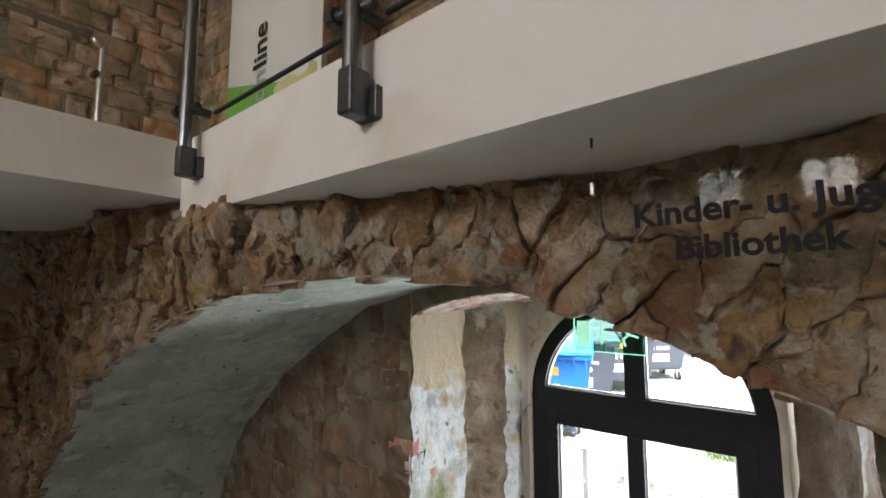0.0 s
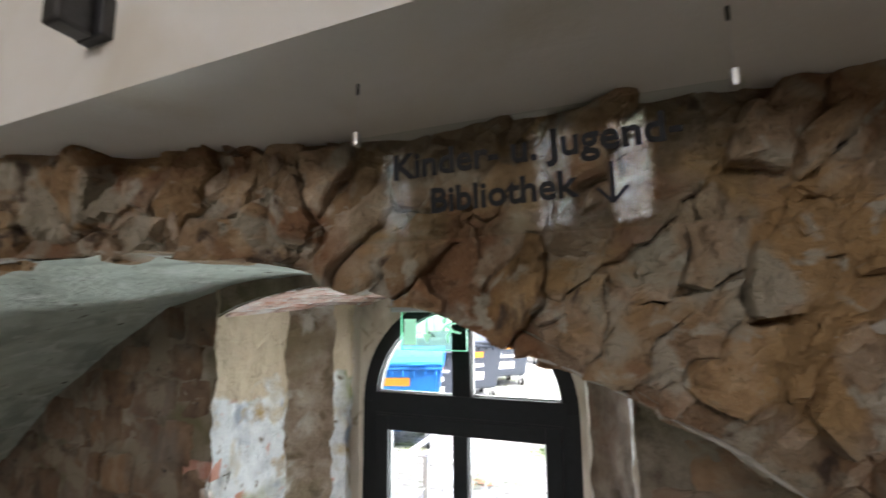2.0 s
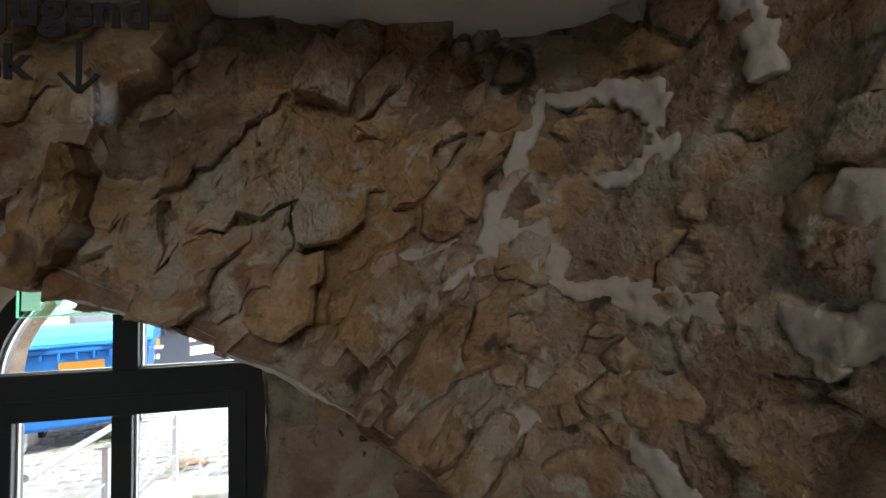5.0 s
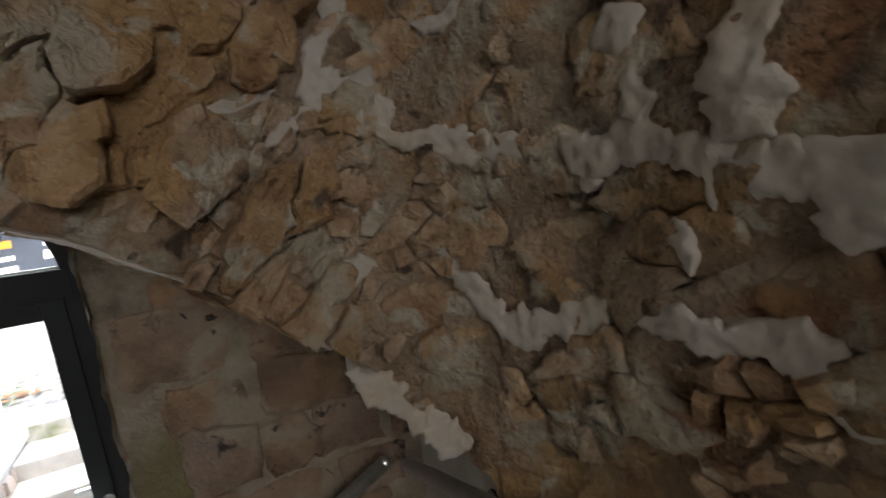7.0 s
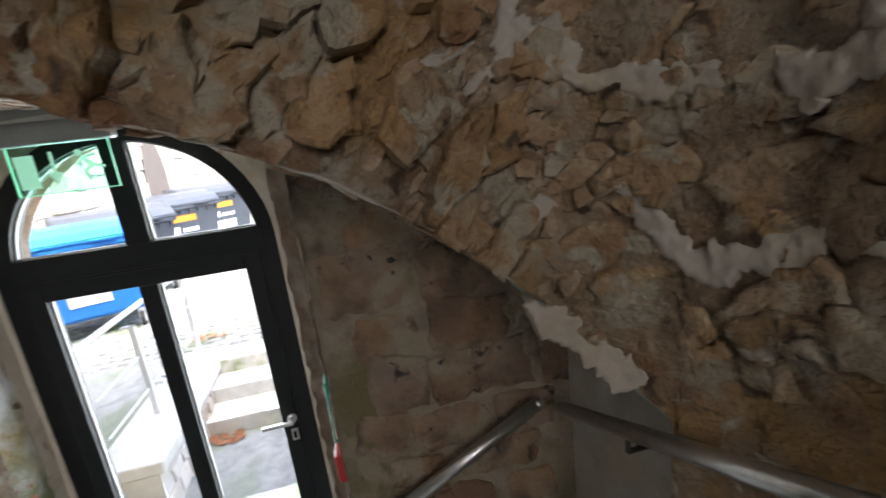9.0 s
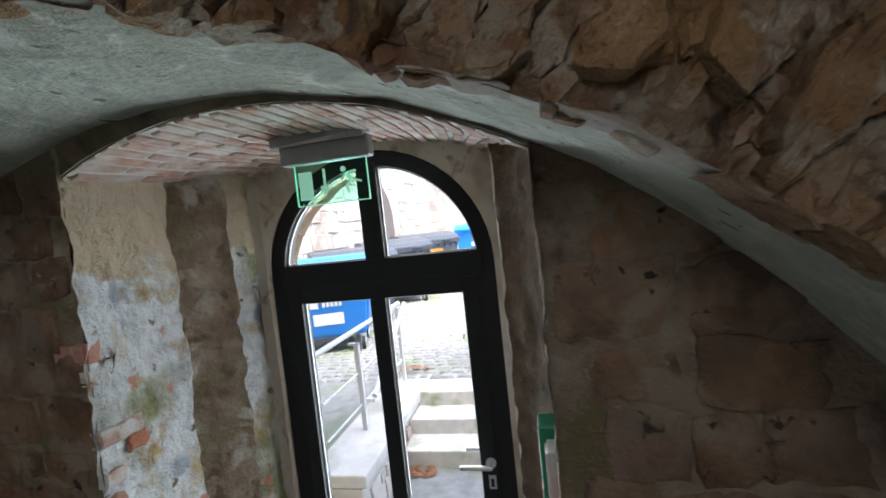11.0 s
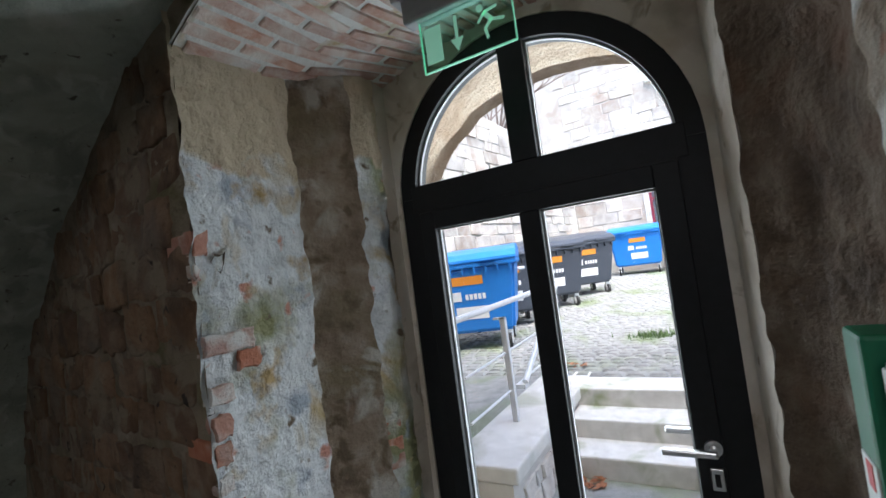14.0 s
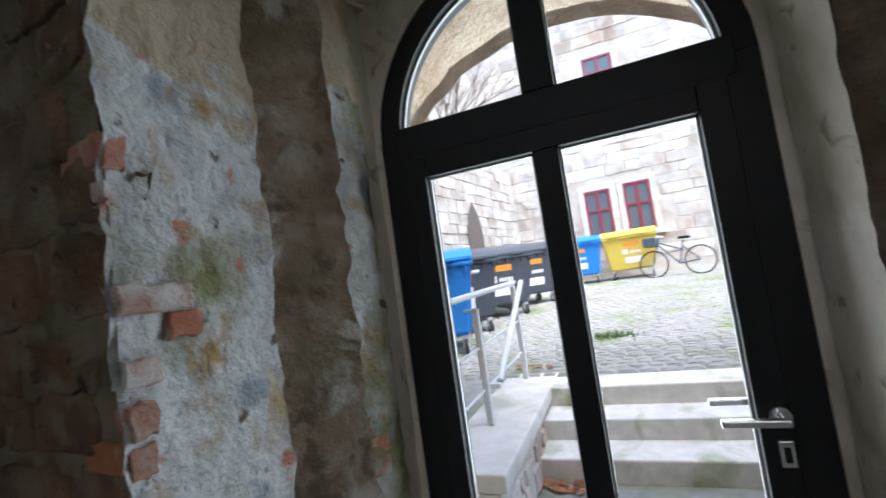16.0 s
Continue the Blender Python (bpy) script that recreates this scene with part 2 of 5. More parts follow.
DARKWASH = mat("dark_brown_wash", [(0.075, 0.05, 0.034), (0.15, 0.105, 0.07), (0.24, 0.19, 0.145)], scale=7, bump=0.9, fine=40, distance=0.02, stain=(0.16, 0.09, 0.055), stain_scale=4)
PATCHWASH = mat("patchy_wash", [(0.20, 0.14, 0.095), (0.36, 0.29, 0.22), (0.48, 0.42, 0.36)], scale=8, bump=0.9, fine=40, distance=0.02, stain=(0.72, 0.72, 0.70), stain_scale=4, stain_at=(0.50, 0.60),
                spots=((0.45, 0.17, 0.11), 9, 0.62, 0.68))
patched(BROWNWASH, [((0.55, 0.53, 0.48), 6.0, 0.56, 0.66, 9.0), ((0.17, 0.125, 0.08), 9.0, 0.56, 0.66, 17.0)])
patched(VAULT, [((0.36, 0.39, 0.34), 5.0, 0.52, 0.66, 5.0), ((0.62, 0.65, 0.60), 9.0, 0.56, 0.66, 11.0), ((0.20, 0.19, 0.16), 26.0, 0.66, 0.72, 18.0)])
FRAME = mat("anthracite_paint", [(0.006, 0.0065, 0.008), (0.010, 0.011, 0.013)], scale=30, rough=0.52, bump=0.03, fine=200)
FLOOR = mat("floor_stone", [(0.32, 0.31, 0.29), (0.44, 0.43, 0.41)], scale=5, rough=0.7, bump=0.2)
FRAME.node_tree.nodes["Principled BSDF"].inputs["Specular IOR Level"].default_value = 0.3
patched(REVEAL, [((0.42, 0.36, 0.29), 4.0, 0.52, 0.66, 3.0), ((0.30, 0.24, 0.17), 11.0, 0.60, 0.70, 12.0)])
STEEL = mat("brushed_steel", [(0.50, 0.50, 0.50), (0.62, 0.62, 0.62)], scale=40, rough=0.32, bump=0.02, metallic=1.0)
DARKSTEEL = mat("dark_steel", [(0.07, 0.07, 0.075), (0.11, 0.11, 0.115)], scale=20, rough=0.4, bump=0.03, metallic=0.8)
GLASS = glass_mat("clear_glass")
HALLWALL = mat("hall_plaster", [(0.62, 0.58, 0.52), (0.72, 0.69, 0.63)], scale=3, bump=0.2, fine=50)


# ---- mesh helpers ----
def mesh_of(bm, name, smooth=False):
    me = bpy.data.meshes.new(name)
    bmesh.ops.recalc_face_normals(bm, faces=bm.faces)
    bm.to_mesh(me)
    bm.free()
    if smooth:
        for p in me.polygons:
            p.use_smooth = True
    return me


def part(name, bm, material, parent=None, label="", smooth=False):
    ob = new(name, mesh_of(bm, name, smooth))
    if material:
        ob.data.materials.append(material)
    if parent:
        ob.parent = parent
    if label:
        ob["label"] = label
    return ob


def raw(name, verts, faces, material, parent=None, smooth=False, label=""):
    me = bpy.data.meshes.new(name)
    me.from_pydata([tuple(v) for v in verts], [], faces)
    me.update()
    if smooth:
        for p in me.polygons:
            p.use_smooth = True
    ob = new(name, me)
    me.materials.append(material)
    if parent:
        ob.parent = parent
    if label:
        ob["label"] = label
    return ob


def empty(name, label="", category="", group="", kind="", at=(0, 0, 0)):
    ob = new(name)
    ob.location = at
    return tagged(ob, label, category, group, kind)


def box(bm, lo, hi, bevel=0.0, m=None):
    r = bmesh.ops.create_cube(bm, size=1)
    vs = r["verts"]
    for v in vs:
        v.co = Vector([lo[i] + (hi[i] - lo[i]) * (v.co[i] + 0.5) for i in range(3)])
    if bevel:
        es = list({e for v in vs for e in v.link_edges})
        out = bmesh.ops.bevel(bm, geom=es, offset=bevel, segments=2, affect="EDGES", profile=0.5)
        vs = list({v for f in out["faces"] for v in f.verts} | {v for v in vs if v.is_valid})
    if m is not None:
        bmesh.ops.transform(bm, matrix=m, verts=[v for v in vs if v.is_valid])
    return vs


def boxed(lo, hi, bevel=0.004, m=None):
    bm = bmesh.new()
    box(bm, lo, hi, bevel)
    if m is not None:
        bmesh.ops.transform(bm, matrix=m, verts=bm.verts)
    return bm


def tube(bm, a, b, r, seg=14, r2=None):
    a, b = Vector(a), Vector(b)
    d = b - a
    m = Matrix.Translation((a + b) / 2) @ d.to_track_quat("Z", "Y").to_matrix().to_4x4()
    bmesh.ops.create_cone(bm, cap_ends=True, segments=seg, radius1=r, radius2=r if r2 is None else r2, depth=d.length, matrix=m)


def tubed(a, b, r, seg=14, r2=None):
    bm = bmesh.new()
    tube(bm, a, b, r, seg, r2)
    return bm


def lerp_at(pts, x):
    """Piecewise linear through (x, value) pairs."""
    if x <= pts[0][0]:
        return pts[0][1]
    for (a, va), (b, vb) in zip(pts, pts[1:]):
        if x <= b:
            return va + (vb - va) * (x - a) / (b - a)
    return pts[-1][1]


def smooth_line(pts, n=8):
    """Catmull-Rom through plan points."""
    P = [Vector(p) for p in pts]
    P = [2 * P[0] - P[1]] + P + [2 * P[-1] - P[-2]]
    out = []
    for i in range(1, len(P) - 2):
        for k in range(n):
            t = k / n
            a, b, c, d = P[i - 1], P[i], P[i + 1], P[i + 2]
            out.append(0.5 * ((2 * b) + (c - a) * t + (2 * a - 5 * b + 4 * c - d) * t * t + (3 * b - a - 3 * c + d) * t ** 3))
    out.append(P[-2])
    return out


class Line:
    """A plan curve by arc length, with the normal on its right-hand side."""

    def __init__(self, pts, n=8):
        self.p = smooth_line(pts, n)
        self.s = [0.0]
        for a, b in zip(self.p, self.p[1:]):
            self.s.append(self.s[-1] + (b - a).length)
        self.length = self.s[-1]

    def at(self, s):
        s = min(max(s, 0), self.length - 1e-6)
        i = max(0, int(np.searchsorted(self.s, s, side="right")) - 1)
        i = min(i, len(self.p) - 2)
        f = (s - self.s[i]) / max(1e-9, self.s[i + 1] - self.s[i])
        q = self.p[i].lerp(self.p[i + 1], f)
        a, b = self.p[max(0, i - 1)], self.p[min(len(self.p) - 1, i + 2)]
        d = (b - a).normalized()
        return q, Vector((d.y, -d.x))


def cells(points, reach, wanted):
    """Voronoi cells of 2D points, each a polygon, by cutting a square with the bisectors."""
    P = np.array(points)
    out = []
    for i, c in enumerate(P):
        if not wanted[i]:
            out.append([])
            continue
        d = np.hypot(*(P - c).T)
        poly = [c + np.array(o) * reach for o in ((-1, -1), (1, -1), (1, 1), (-1, 1))]
        for j in np.argsort(d)[1:22]:
            if d[j] > reach * 2.5:
                break
            mid, nrm = (P[j] + c) / 2, P[j] - c
            cut = []
            for k in range(len(poly)):
                a, b = poly[k], poly[(k + 1) % len(poly)]
                da, db = np.dot(a - mid, nrm), np.dot(b - mid, nrm)
                if da <= 0:
                    cut.append(a)
                if da * db < 0:
                    cut.append(a + (b - a) * da / (da - db))
            poly = cut
            if len(poly) < 3:
                break
        out.append(poly)
    return out


def crumble(p, amp):
    """Broken-stone relief at a point."""
    return amp * (0.9 * noise.noise((p[0] * 14, p[1] * 14, p[2] * 14)) + 0.5 * noise.noise((p[0] * 31, p[1] * 31, p[2] * 31)))


def lay(name, parent, place, points, to_uv, keep, material, gap=0.012, proud=(0.02, 0.05), rough=0.006, rng=None, reach=3.0, wobble=0.006, tilt=0.0, sink=0.03,
        fine=0.02, rings=((1.0, 0.35), (0.94, 0.8), (0.78, 0.97), (0.52, 1.03), (0.26, 1.05)), smooth=True, polys=None, join=False):
    """Stones packed on a surface: place(u, v, depth) gives the point; points lie in an even space that to_uv turns into (u, v)."""
    made, allv, allf = [], [], []
    for c, poly in zip(points, polys or cells(points, reach, [keep(*to_uv(*c)) for c in points])):
        if len(poly) < 3:
            continue
        cu = to_uv(*c)
        if not keep(*cu):
            continue
        ring = []
        for k in range(len(poly)):
            a, b = np.array(to_uv(*poly[k])), np.array(to_uv(*poly[(k + 1) % len(poly)]))
            n = max(1, min(7, int(np.hypot(*(b - a)) / fine)))
            for q in range(n):
                ring.append(a + (b - a) * q / n)
        ring = np.array(ring)
        mid = ring.mean(0)
        size = np.hypot(*(ring - mid).T).mean()
        if size < 0.014:
            continue
        soft = 0.86 + 0.14 * np.clip(np.hypot(*(ring - mid).T).mean() / np.maximum(np.hypot(*(ring - mid).T), 1e-6), 0.6, 1.3)
        ring = mid + (ring - mid) * (soft * (1 - gap / size))[:, None]
        for q in ring:
            q[0] += wobble * noise.noise((q[0] * 30, q[1] * 30, 3.3)) * 2
            q[1] += wobble * noise.noise((q[0] * 30, q[1] * 30, 8.8)) * 2
        h = rng.uniform(*proud)
        tu, tv = rng.uniform(-tilt, tilt), rng.uniform(-tilt, tilt)
        n = len(ring)
        verts, faces = [], []
        for sc, dep in ((1.0, None), *rings):
            for u, v in mid + (ring - mid) * sc:
                if dep is None:
                    verts.append(place(u, v, -sink))
                else:
                    dd = h * dep + ((u - mid[0]) * tu + (v - mid[1]) * tv) * (0.3 + 0.7 * min(1, dep))
                    verts.append(place(u, v, dd + crumble((u, v, cu[0]), rough)))
        verts.append(place(mid[0], mid[1], h * rings[-1][1] + crumble((mid[0], mid[1], cu[0]), rough)))
        R = len(rings)
        for r in range(R):
            for k in range(n):
                faces.append((r * n + k, r * n + (k + 1) % n, (r + 1) * n + (k + 1) % n, (r + 1) * n + k))
        for k in range(n):
            faces.append((R * n + k, R * n + (k + 1) % n, (R + 1) * n))
        if join:
            allf += [tuple(k + len(allv) for k in f) for f in faces]
            allv += verts
        else:
            made.append(raw(name, verts, faces, material, parent, smooth))
    if join:
        made.append(tagged(raw(name, allv, allf, material, parent, smooth), kind="stuff"))
    return made


def courses(u0, u1, v0, v1, height, width, rg, skew=0.012):
    """Rough rectangular blocks in courses: centres and outlines."""
    mids, polys = [], []
    v = v0
    while v < v1:
        h = height * rg.uniform(0.75, 1.3)
        u = u0 - rg.uniform(0, width)
        while u < u1:
            w = width * rg.uniform(0.5, 1.5)
            j = lambda: rg.uniform(-skew, skew)
            polys.append([np.array((u + j(), v + j())), np.array((u + w + j(), v + j())), np.array((u + w + j(), v + h + j())), np.array((u + j(), v + h + j()))])
            mids.append((u + w / 2, v + h / 2))
            u += w
        v += h
    return mids, polys


def sheet(name, us, vs, place, material, parent=None, smooth=True):
    """A grid surface; place(u, v) gives the point, or None to leave it open there."""
    verts, idx, faces = [], {}, []
    for i, u in enumerate(us):
        for j, v in enumerate(vs):
            p = place(u, v)
            if p is not None:
                idx[i, j] = len(verts)
                verts.append(p)
    for i in range(len(us) - 1):
        for j in range(len(vs) - 1):
            q = [(i, j), (i + 1, j), (i + 1, j + 1), (i, j + 1)]
            if all(k in idx for k in q):
                faces.append([idx[k] for k in q])
    return raw(name, verts, faces, material, parent, smooth)


def steps_of(a, b, d):
    n = max(1, round((b - a) / d))
    return [a + (b - a) * i / n for i in range(n + 1)]


# ---- the setting: vault, arch wall, stairs ----
VX = -0.555
RIGHT_SIDE = [(0, 2.665), (0.2, 2.655), (0.4, 2.63), (0.75, 2.555), (1.0, 2.45), (1.2, 2.33), (1.4, 2.18), (1.58, 2.02), (1.72, 1.86), (1.84, 1.68),
              (1.95, 1.5), (2.05, 1.25), (2.1, 1.0), (2.12, 0.0)]
LEFT_SIDE = [(0, 2.665), (0.2, 2.655), (0.4, 2.628), (0.76, 2.545), (1.0, 2.435), (1.27, 2.295), (1.55, 2.12), (1.78, 1.95), (2.03, 1.74), (2.23, 1.52), (2.38, 1.26), (2.45, 1.05), (2.5, 0.8), (2.52, 0.0)]


def vault_z(x):
    return lerp_at(RIGHT_SIDE if x > VX else LEFT_SIDE, abs(x - VX))


def end_y(x):
    return 1.915 - 0.082 * (x + 0.98)


WALL = Line([(-3.06, -3.0), (-3.06, -1.0), (-3.0, 0.4), (-2.84, 0.92), (-2.44, 1.02), (-1.94, 0.98), (-1.44, 1.04), (-0.84, 1.17), (-0.24, 1.29), (0.13, 1.345), (0.5, 1.355), (0.72, 1.365),
             (0.92, 1.375), (1.09, 1.325), (1.195, 1.215), (1.25, 1.08), (1.285, 0.9), (1.31, 0.6), (1.32, 0.2), (1.32, -1.0), (1.32, -3.0)])
TOP = 3.05


def swell(s, z):
    q, n = WALL.at(s)
    lump = 0.125 * math.exp(-((q.x + 1.06) / 0.26) ** 2 - ((z - 2.84) / 0.2) ** 2) * min(1.0, max(0.0, (2.96 - z) / 0.05)) if q.x < 0 else 0.0
    return lump + 0.05 * noise.noise((s * 1.7, z * 1.7, 3.1)) + 0.02 * noise.noise((s * 4.5, z * 4.5, 1.1))


def bulge(s, z):
    a = s * 0.75 - z * 0.66
    b = s * 0.66 + z * 0.75
    ridge = 0.5 - abs(noise.noise((a * 9, b * 4.2, 7.7)))
    return 0.030 * ridge + 0.016 * noise.noise((s * 15, z * 15, 2.2)) + 0.008 * noise.noise((s * 34, z * 34, 1.7)) + 0.004 * noise.noise((s * 80, z * 80, 0.7))


def wall_point(s, z, depth=None):
    """The point at arc length s and height z; with a depth it lies that far off the smooth face, without one on the rough bed."""
    q, n = WALL.at(s)
    d = swell(s, z) + (bulge(s, z) if depth is None else depth)
    return (q.x + n.x * d, q.y + n.y * d, z)


def low_edge(s):
    q, n = WALL.at(s)
    if -3.0 < q.x < 1.2 and q.y > 0.7:
        return max(vault_z(q.x), 0.0) - 0.04 * math.exp(-((q.x - 0.3) / 0.28) ** 2)
    if q.x >= 1.2:
        return 1.72
    return 0.0


rng = random.Random(4)
arch_wall = empty("wall_arch", "broken rubble-stone arch wall below the white gallery slab", "wall", kind="structure")
verts, faces = [], []
ss = steps_of(0.0, 3.3, 0.1) + steps_of(3.3, 9.3, 0.016)[1:] + steps_of(9.3, WALL.length, 0.1)[1:]
NV = 110
for s in ss:
    z0 = low_edge(s)
    q, n = WALL.at(s)
    top = TOP + 0.55 * min(1, max(0, (1.0 - q.y) / 0.3)) if q.x > 1.0 else TOP
    for j in range(NV + 1):
        z = z0 + (top - z0) * j / NV if z0 > 0.8 else (1.2 * j / 10 if j < 10 else 1.2 + (top - 1.2) * (j - 10) / (NV - 10))
        verts.append(wall_point(s, z))
for i in range(len(ss) - 1):
    if abs(low_edge(ss[i]) - low_edge(ss[i + 1])) > 0.5:
        continue
    for j in range(NV):
        a = i * (NV + 1) + j
        faces.append((a, a + 1, a + NV + 2, a + NV + 1))
raw("mortar_bed", verts, faces, MORTAR, arch_wall, True)
lower = [s for s in ss if WALL.at(s)[0].x >= 1.195]
sheet("mortar_bed", lower, steps_of(0.0, 1.74, 0.04), lambda u, v: wall_point(u, v), MORTAR, arch_wall)

# the vault behind it, from the broken edge to the end wall
vault = empty("ceiling_vault", "grey-green limewashed plaster barrel vault", "vault", kind="structure")


def edge_y(x):
    best = min(range(len(WALL.p)), key=lambda i: abs(WALL.p[i].x - x) + (10 if WALL.p[i].y < 0.75 else 0))
    return WALL.p[best].y


verts, faces = [], []
ds = steps_of(-2.52, 2.02, 0.03)
NR = 30
for d in ds:
    x = VX + d
    zs = [vault_z(x)]
    y0, y1 = edge_y(x) - 0.01, end_y(x) + 0.05
    for j in range(NR + 1):
        y = y0 + (y1 - y0) * j / NR
        verts.append((x, y, zs[0] + 0.012 * noise.noise((x * 3, y * 3, 5)) + (0.004 * noise.noise((x * 15, y * 15, 2)))))
for i in range(len(ds) - 1):
    for j in range(NR):
        a = i * (NR + 1) + j
        faces.append((a, a + 1, a + NR + 2, a + NR + 1))
raw("vault_plaster", verts, faces, VAULT, vault, True)

# end wall with the deep recess
RL, RR = -0.985, 0.52


def recess_z(x):
    t = (x - RL) / (RR - RL)
    spring = 2.51 + (2.385 - 2.51) * t
    return min(spring + 0.168 * (1 - (2 * t - 1) ** 2) ** 0.9, vault_z(x) - 0.012) if 0 < t < 1 else spring


end_wall = empty("wall_end", "plastered rubble-stone end wall with brown stones", "wall", kind="structure")


def end_point(x, z, depth=0.0):
    return (x, end_y(x) - depth - (0.012 * noise.noise((x * 3, z * 3, 9)) + 0.005 * noise.noise((x * 14, z * 14, 4)) if depth == 0 else 0.012 * noise.noise((x * 3, z * 3, 9))), z)


def end_strip(x0, x1, lowf, topf):
    verts, faces = [], []
    us = steps_of(x0, x1, 0.035)
    n = 70
    for x in us:
        for j in range(n + 1):
            verts.append(end_point(x, lowf(x) + (topf(x) - lowf(x)) * j / n))
    for i in range(len(us) - 1):
        for j in range(n):
            a = i * (n + 1) + j
            faces.append((a, a + 1, a + n + 2, a + n + 1))
    raw("joint_bed", verts, faces, WALLJOINT, end_wall, True)


end_strip(-3.15, RL, lambda x: 0.0, lambda x: vault_z(x) + 0.03)
end_strip(RR, 1.5, lambda x: 0.0, lambda x: vault_z(x) + 0.03)
end_strip(RL, RR, recess_z, lambda x: max(vault_z(x), recess_z(x)) + 0.03)

# side wall under the vault beside the stairs
side_wall = empty("wall_side", "smooth plastered side wall below the vault", "wall", kind="structure")
part("plaster_face", boxed((1.25, 0.98, -0.1), (1.5, 1.9, 1.80), 0.0), SMEAR, side_wall)

# recess: reveals, brick soffit, door wall
recess = empty("wall_recess", "deep door recess with patchy limewashed reveals", "recess", kind="structure")
LEFT = [(-0.985, 1.905), (-0.99, 2.1), (-0.985, 2.335), (-0.965, 2.36), (-0.835, 2.495), (-0.80, 2.56), (-0.80, 2.62), (-0.792, 2.74)]
RIGHT = [(0.52, 1.77), (0.53, 2.10), (0.53, 2.20), (0.475, 2.35), (0.43, 2.41), (0.38, 2.455), (0.368, 2.55), (0.358, 2.68)]


def reveal(pts, material, name, wave=1.0):
    verts, faces = [], []
    fine = []
    for (ax, ay), (bx, by) in zip(pts, pts[1:]):
        k = max(2, int(math.hypot(bx - ax, by - ay) / 0.014))
        fine += [(ax + (bx - ax) * i / k, ay + (by - ay) * i / k) for i in range(k)]
    fine.append(pts[-1])
    n = 180
    for x, y in fine:
        for j in range(n + 1):
            z = 2.66 * j / n
            w = wave * (0.014 * noise.noise((y * 5, z * 5, 2)) + 0.012 * noise.noise((y * 14, z * 14, 6)) + 0.005 * noise.noise((y * 34, z * 34, 6)))
            verts.append((x + w, y + w * 0.6, z))
    for i in range(len(fine) - 1):
        for j in range(n):
            a = i * (n + 1) + j
            faces.append((a, a + 1, a + n + 2, a + n + 1))
    raw(name, verts, faces, material, recess, True)


reveal(LEFT[:3], REVEALWASH, "reveal")
reveal(LEFT[2:5], BROWNWASH, "reveal")
reveal(LEFT[4:7], REVEALWASH, "reveal")
reveal(LEFT[6:], REVEAL, "reveal", 0.3)
reveal(RIGHT[:2], PATCHWASH, "reveal")
reveal(RIGHT[1:6], DARKWASH, "reveal")
reveal(RIGHT[5:], REVEAL, "reveal", 0.3)


def soffit(t, y):
    """Point under the recess's brick vault: t across, y along."""
    f = (y - 1.87) / 0.75
    x0, x1 = lerp_at([(1.9, -1.0), (2.35, -1.0), (2.7, -0.8)], y), lerp_at([(1.8, 0.53), (2.2, 0.53), (2.7, 0.38)], y)
    x = x0 + (x1 - x0) * t
    front, back = recess_z(x), 2.53 + 0.02 * (1 - t) + 0.11 * (1 - (2 * t - 1) ** 2)
    return x, y, front + (back - front) * min(max(f, 0), 1)


def soffit_at(t, f, depth=0.0):
    x, y, z = soffit(t, 0)
    y0 = end_y(x) - 0.006
    x, y, z = soffit(t, y0 + (2.72 - y0) * f)
    return Vector((x, y, z - depth + 0.004 * noise.noise((x * 12, y * 12, 1))))


sheet("soffit_bed", steps_of(0, 1, 0.02), steps_of(0, 1, 0.04), lambda t, f: soffit_at(t, f, -0.003), LIMEWASH, recess)

# door wall: plaster round the arched frame
DX, DZ, DR, DY = -0.2225, 2.06, 0.557, 2.70


def arc_pts(r, a0, a1, n, cx=DX, cz=DZ):
    return [(cx + r * math.cos(a0 + (a1 - a0) * i / n), cz + r * math.sin(a0 + (a1 - a0) * i / n)) for i in range(n + 1)]


def extrude_poly(bm, outline, y0, y1):
    """A closed x-z outline as a solid between y0 and y1."""
    f = bm.faces.new([bm.verts.new((x, y0, z)) for x, z in outline])
    r = bmesh.ops.extrude_face_region(bm, geom=[f])
    bmesh.ops.translate(bm, vec=(0, y1 - y0, 0), verts=[g for g in r["geom"] if isinstance(g, bmesh.types.BMVert)])


def spandrel(y0, y1, r, x0, x1, z1, n=24):
    """Wall with an arched hole: left, right and the piece over the arch."""
    bm = bmesh.new()
    for a, b in ((x0, DX - r), (DX + r, x1)):
        if b > a:
            box(bm, (a, y0, -0.1), (b, y1, DZ))
    out = [(x0, DZ), *[p for p in arc_pts(r, math.pi, 0, n)], (x1, DZ), (x1, z1), (x0, z1)]
    extrude_poly(bm, out, y0, y1)
    return bm


part("door_wall", spandrel(2.69, 2.80, DR - 0.004, -1.0, 0.6, 2.85), REVEAL, recess)
outer = empty("wall_outer", "outer sandstone wall with an arched doorway", "wall", kind="structure")
bm = bmesh.new()
for a, b in ((-6.0, DX - 0.80), (DX + 0.80, 6.0)):
    box(bm, (a, 2.802, -0.1), (b, 3.35, 1.97))
arch = [(DX + 0.80 * math.cos(math.pi - math.pi * i / 28), 1.97 + 0.655 * math.sin(math.pi * i / 28) + 0.018 * noise.noise((i * 0.7, 0, 4))) for i in range(29)]
extrude_poly(bm, [(-6.0, 1.97), *arch, (6.0, 1.97), (6.0, 7.0), (-6.0, 7.0)], 2.802, 3.35)
part("outer_reveal", bm, OUTERSTONE, outer)

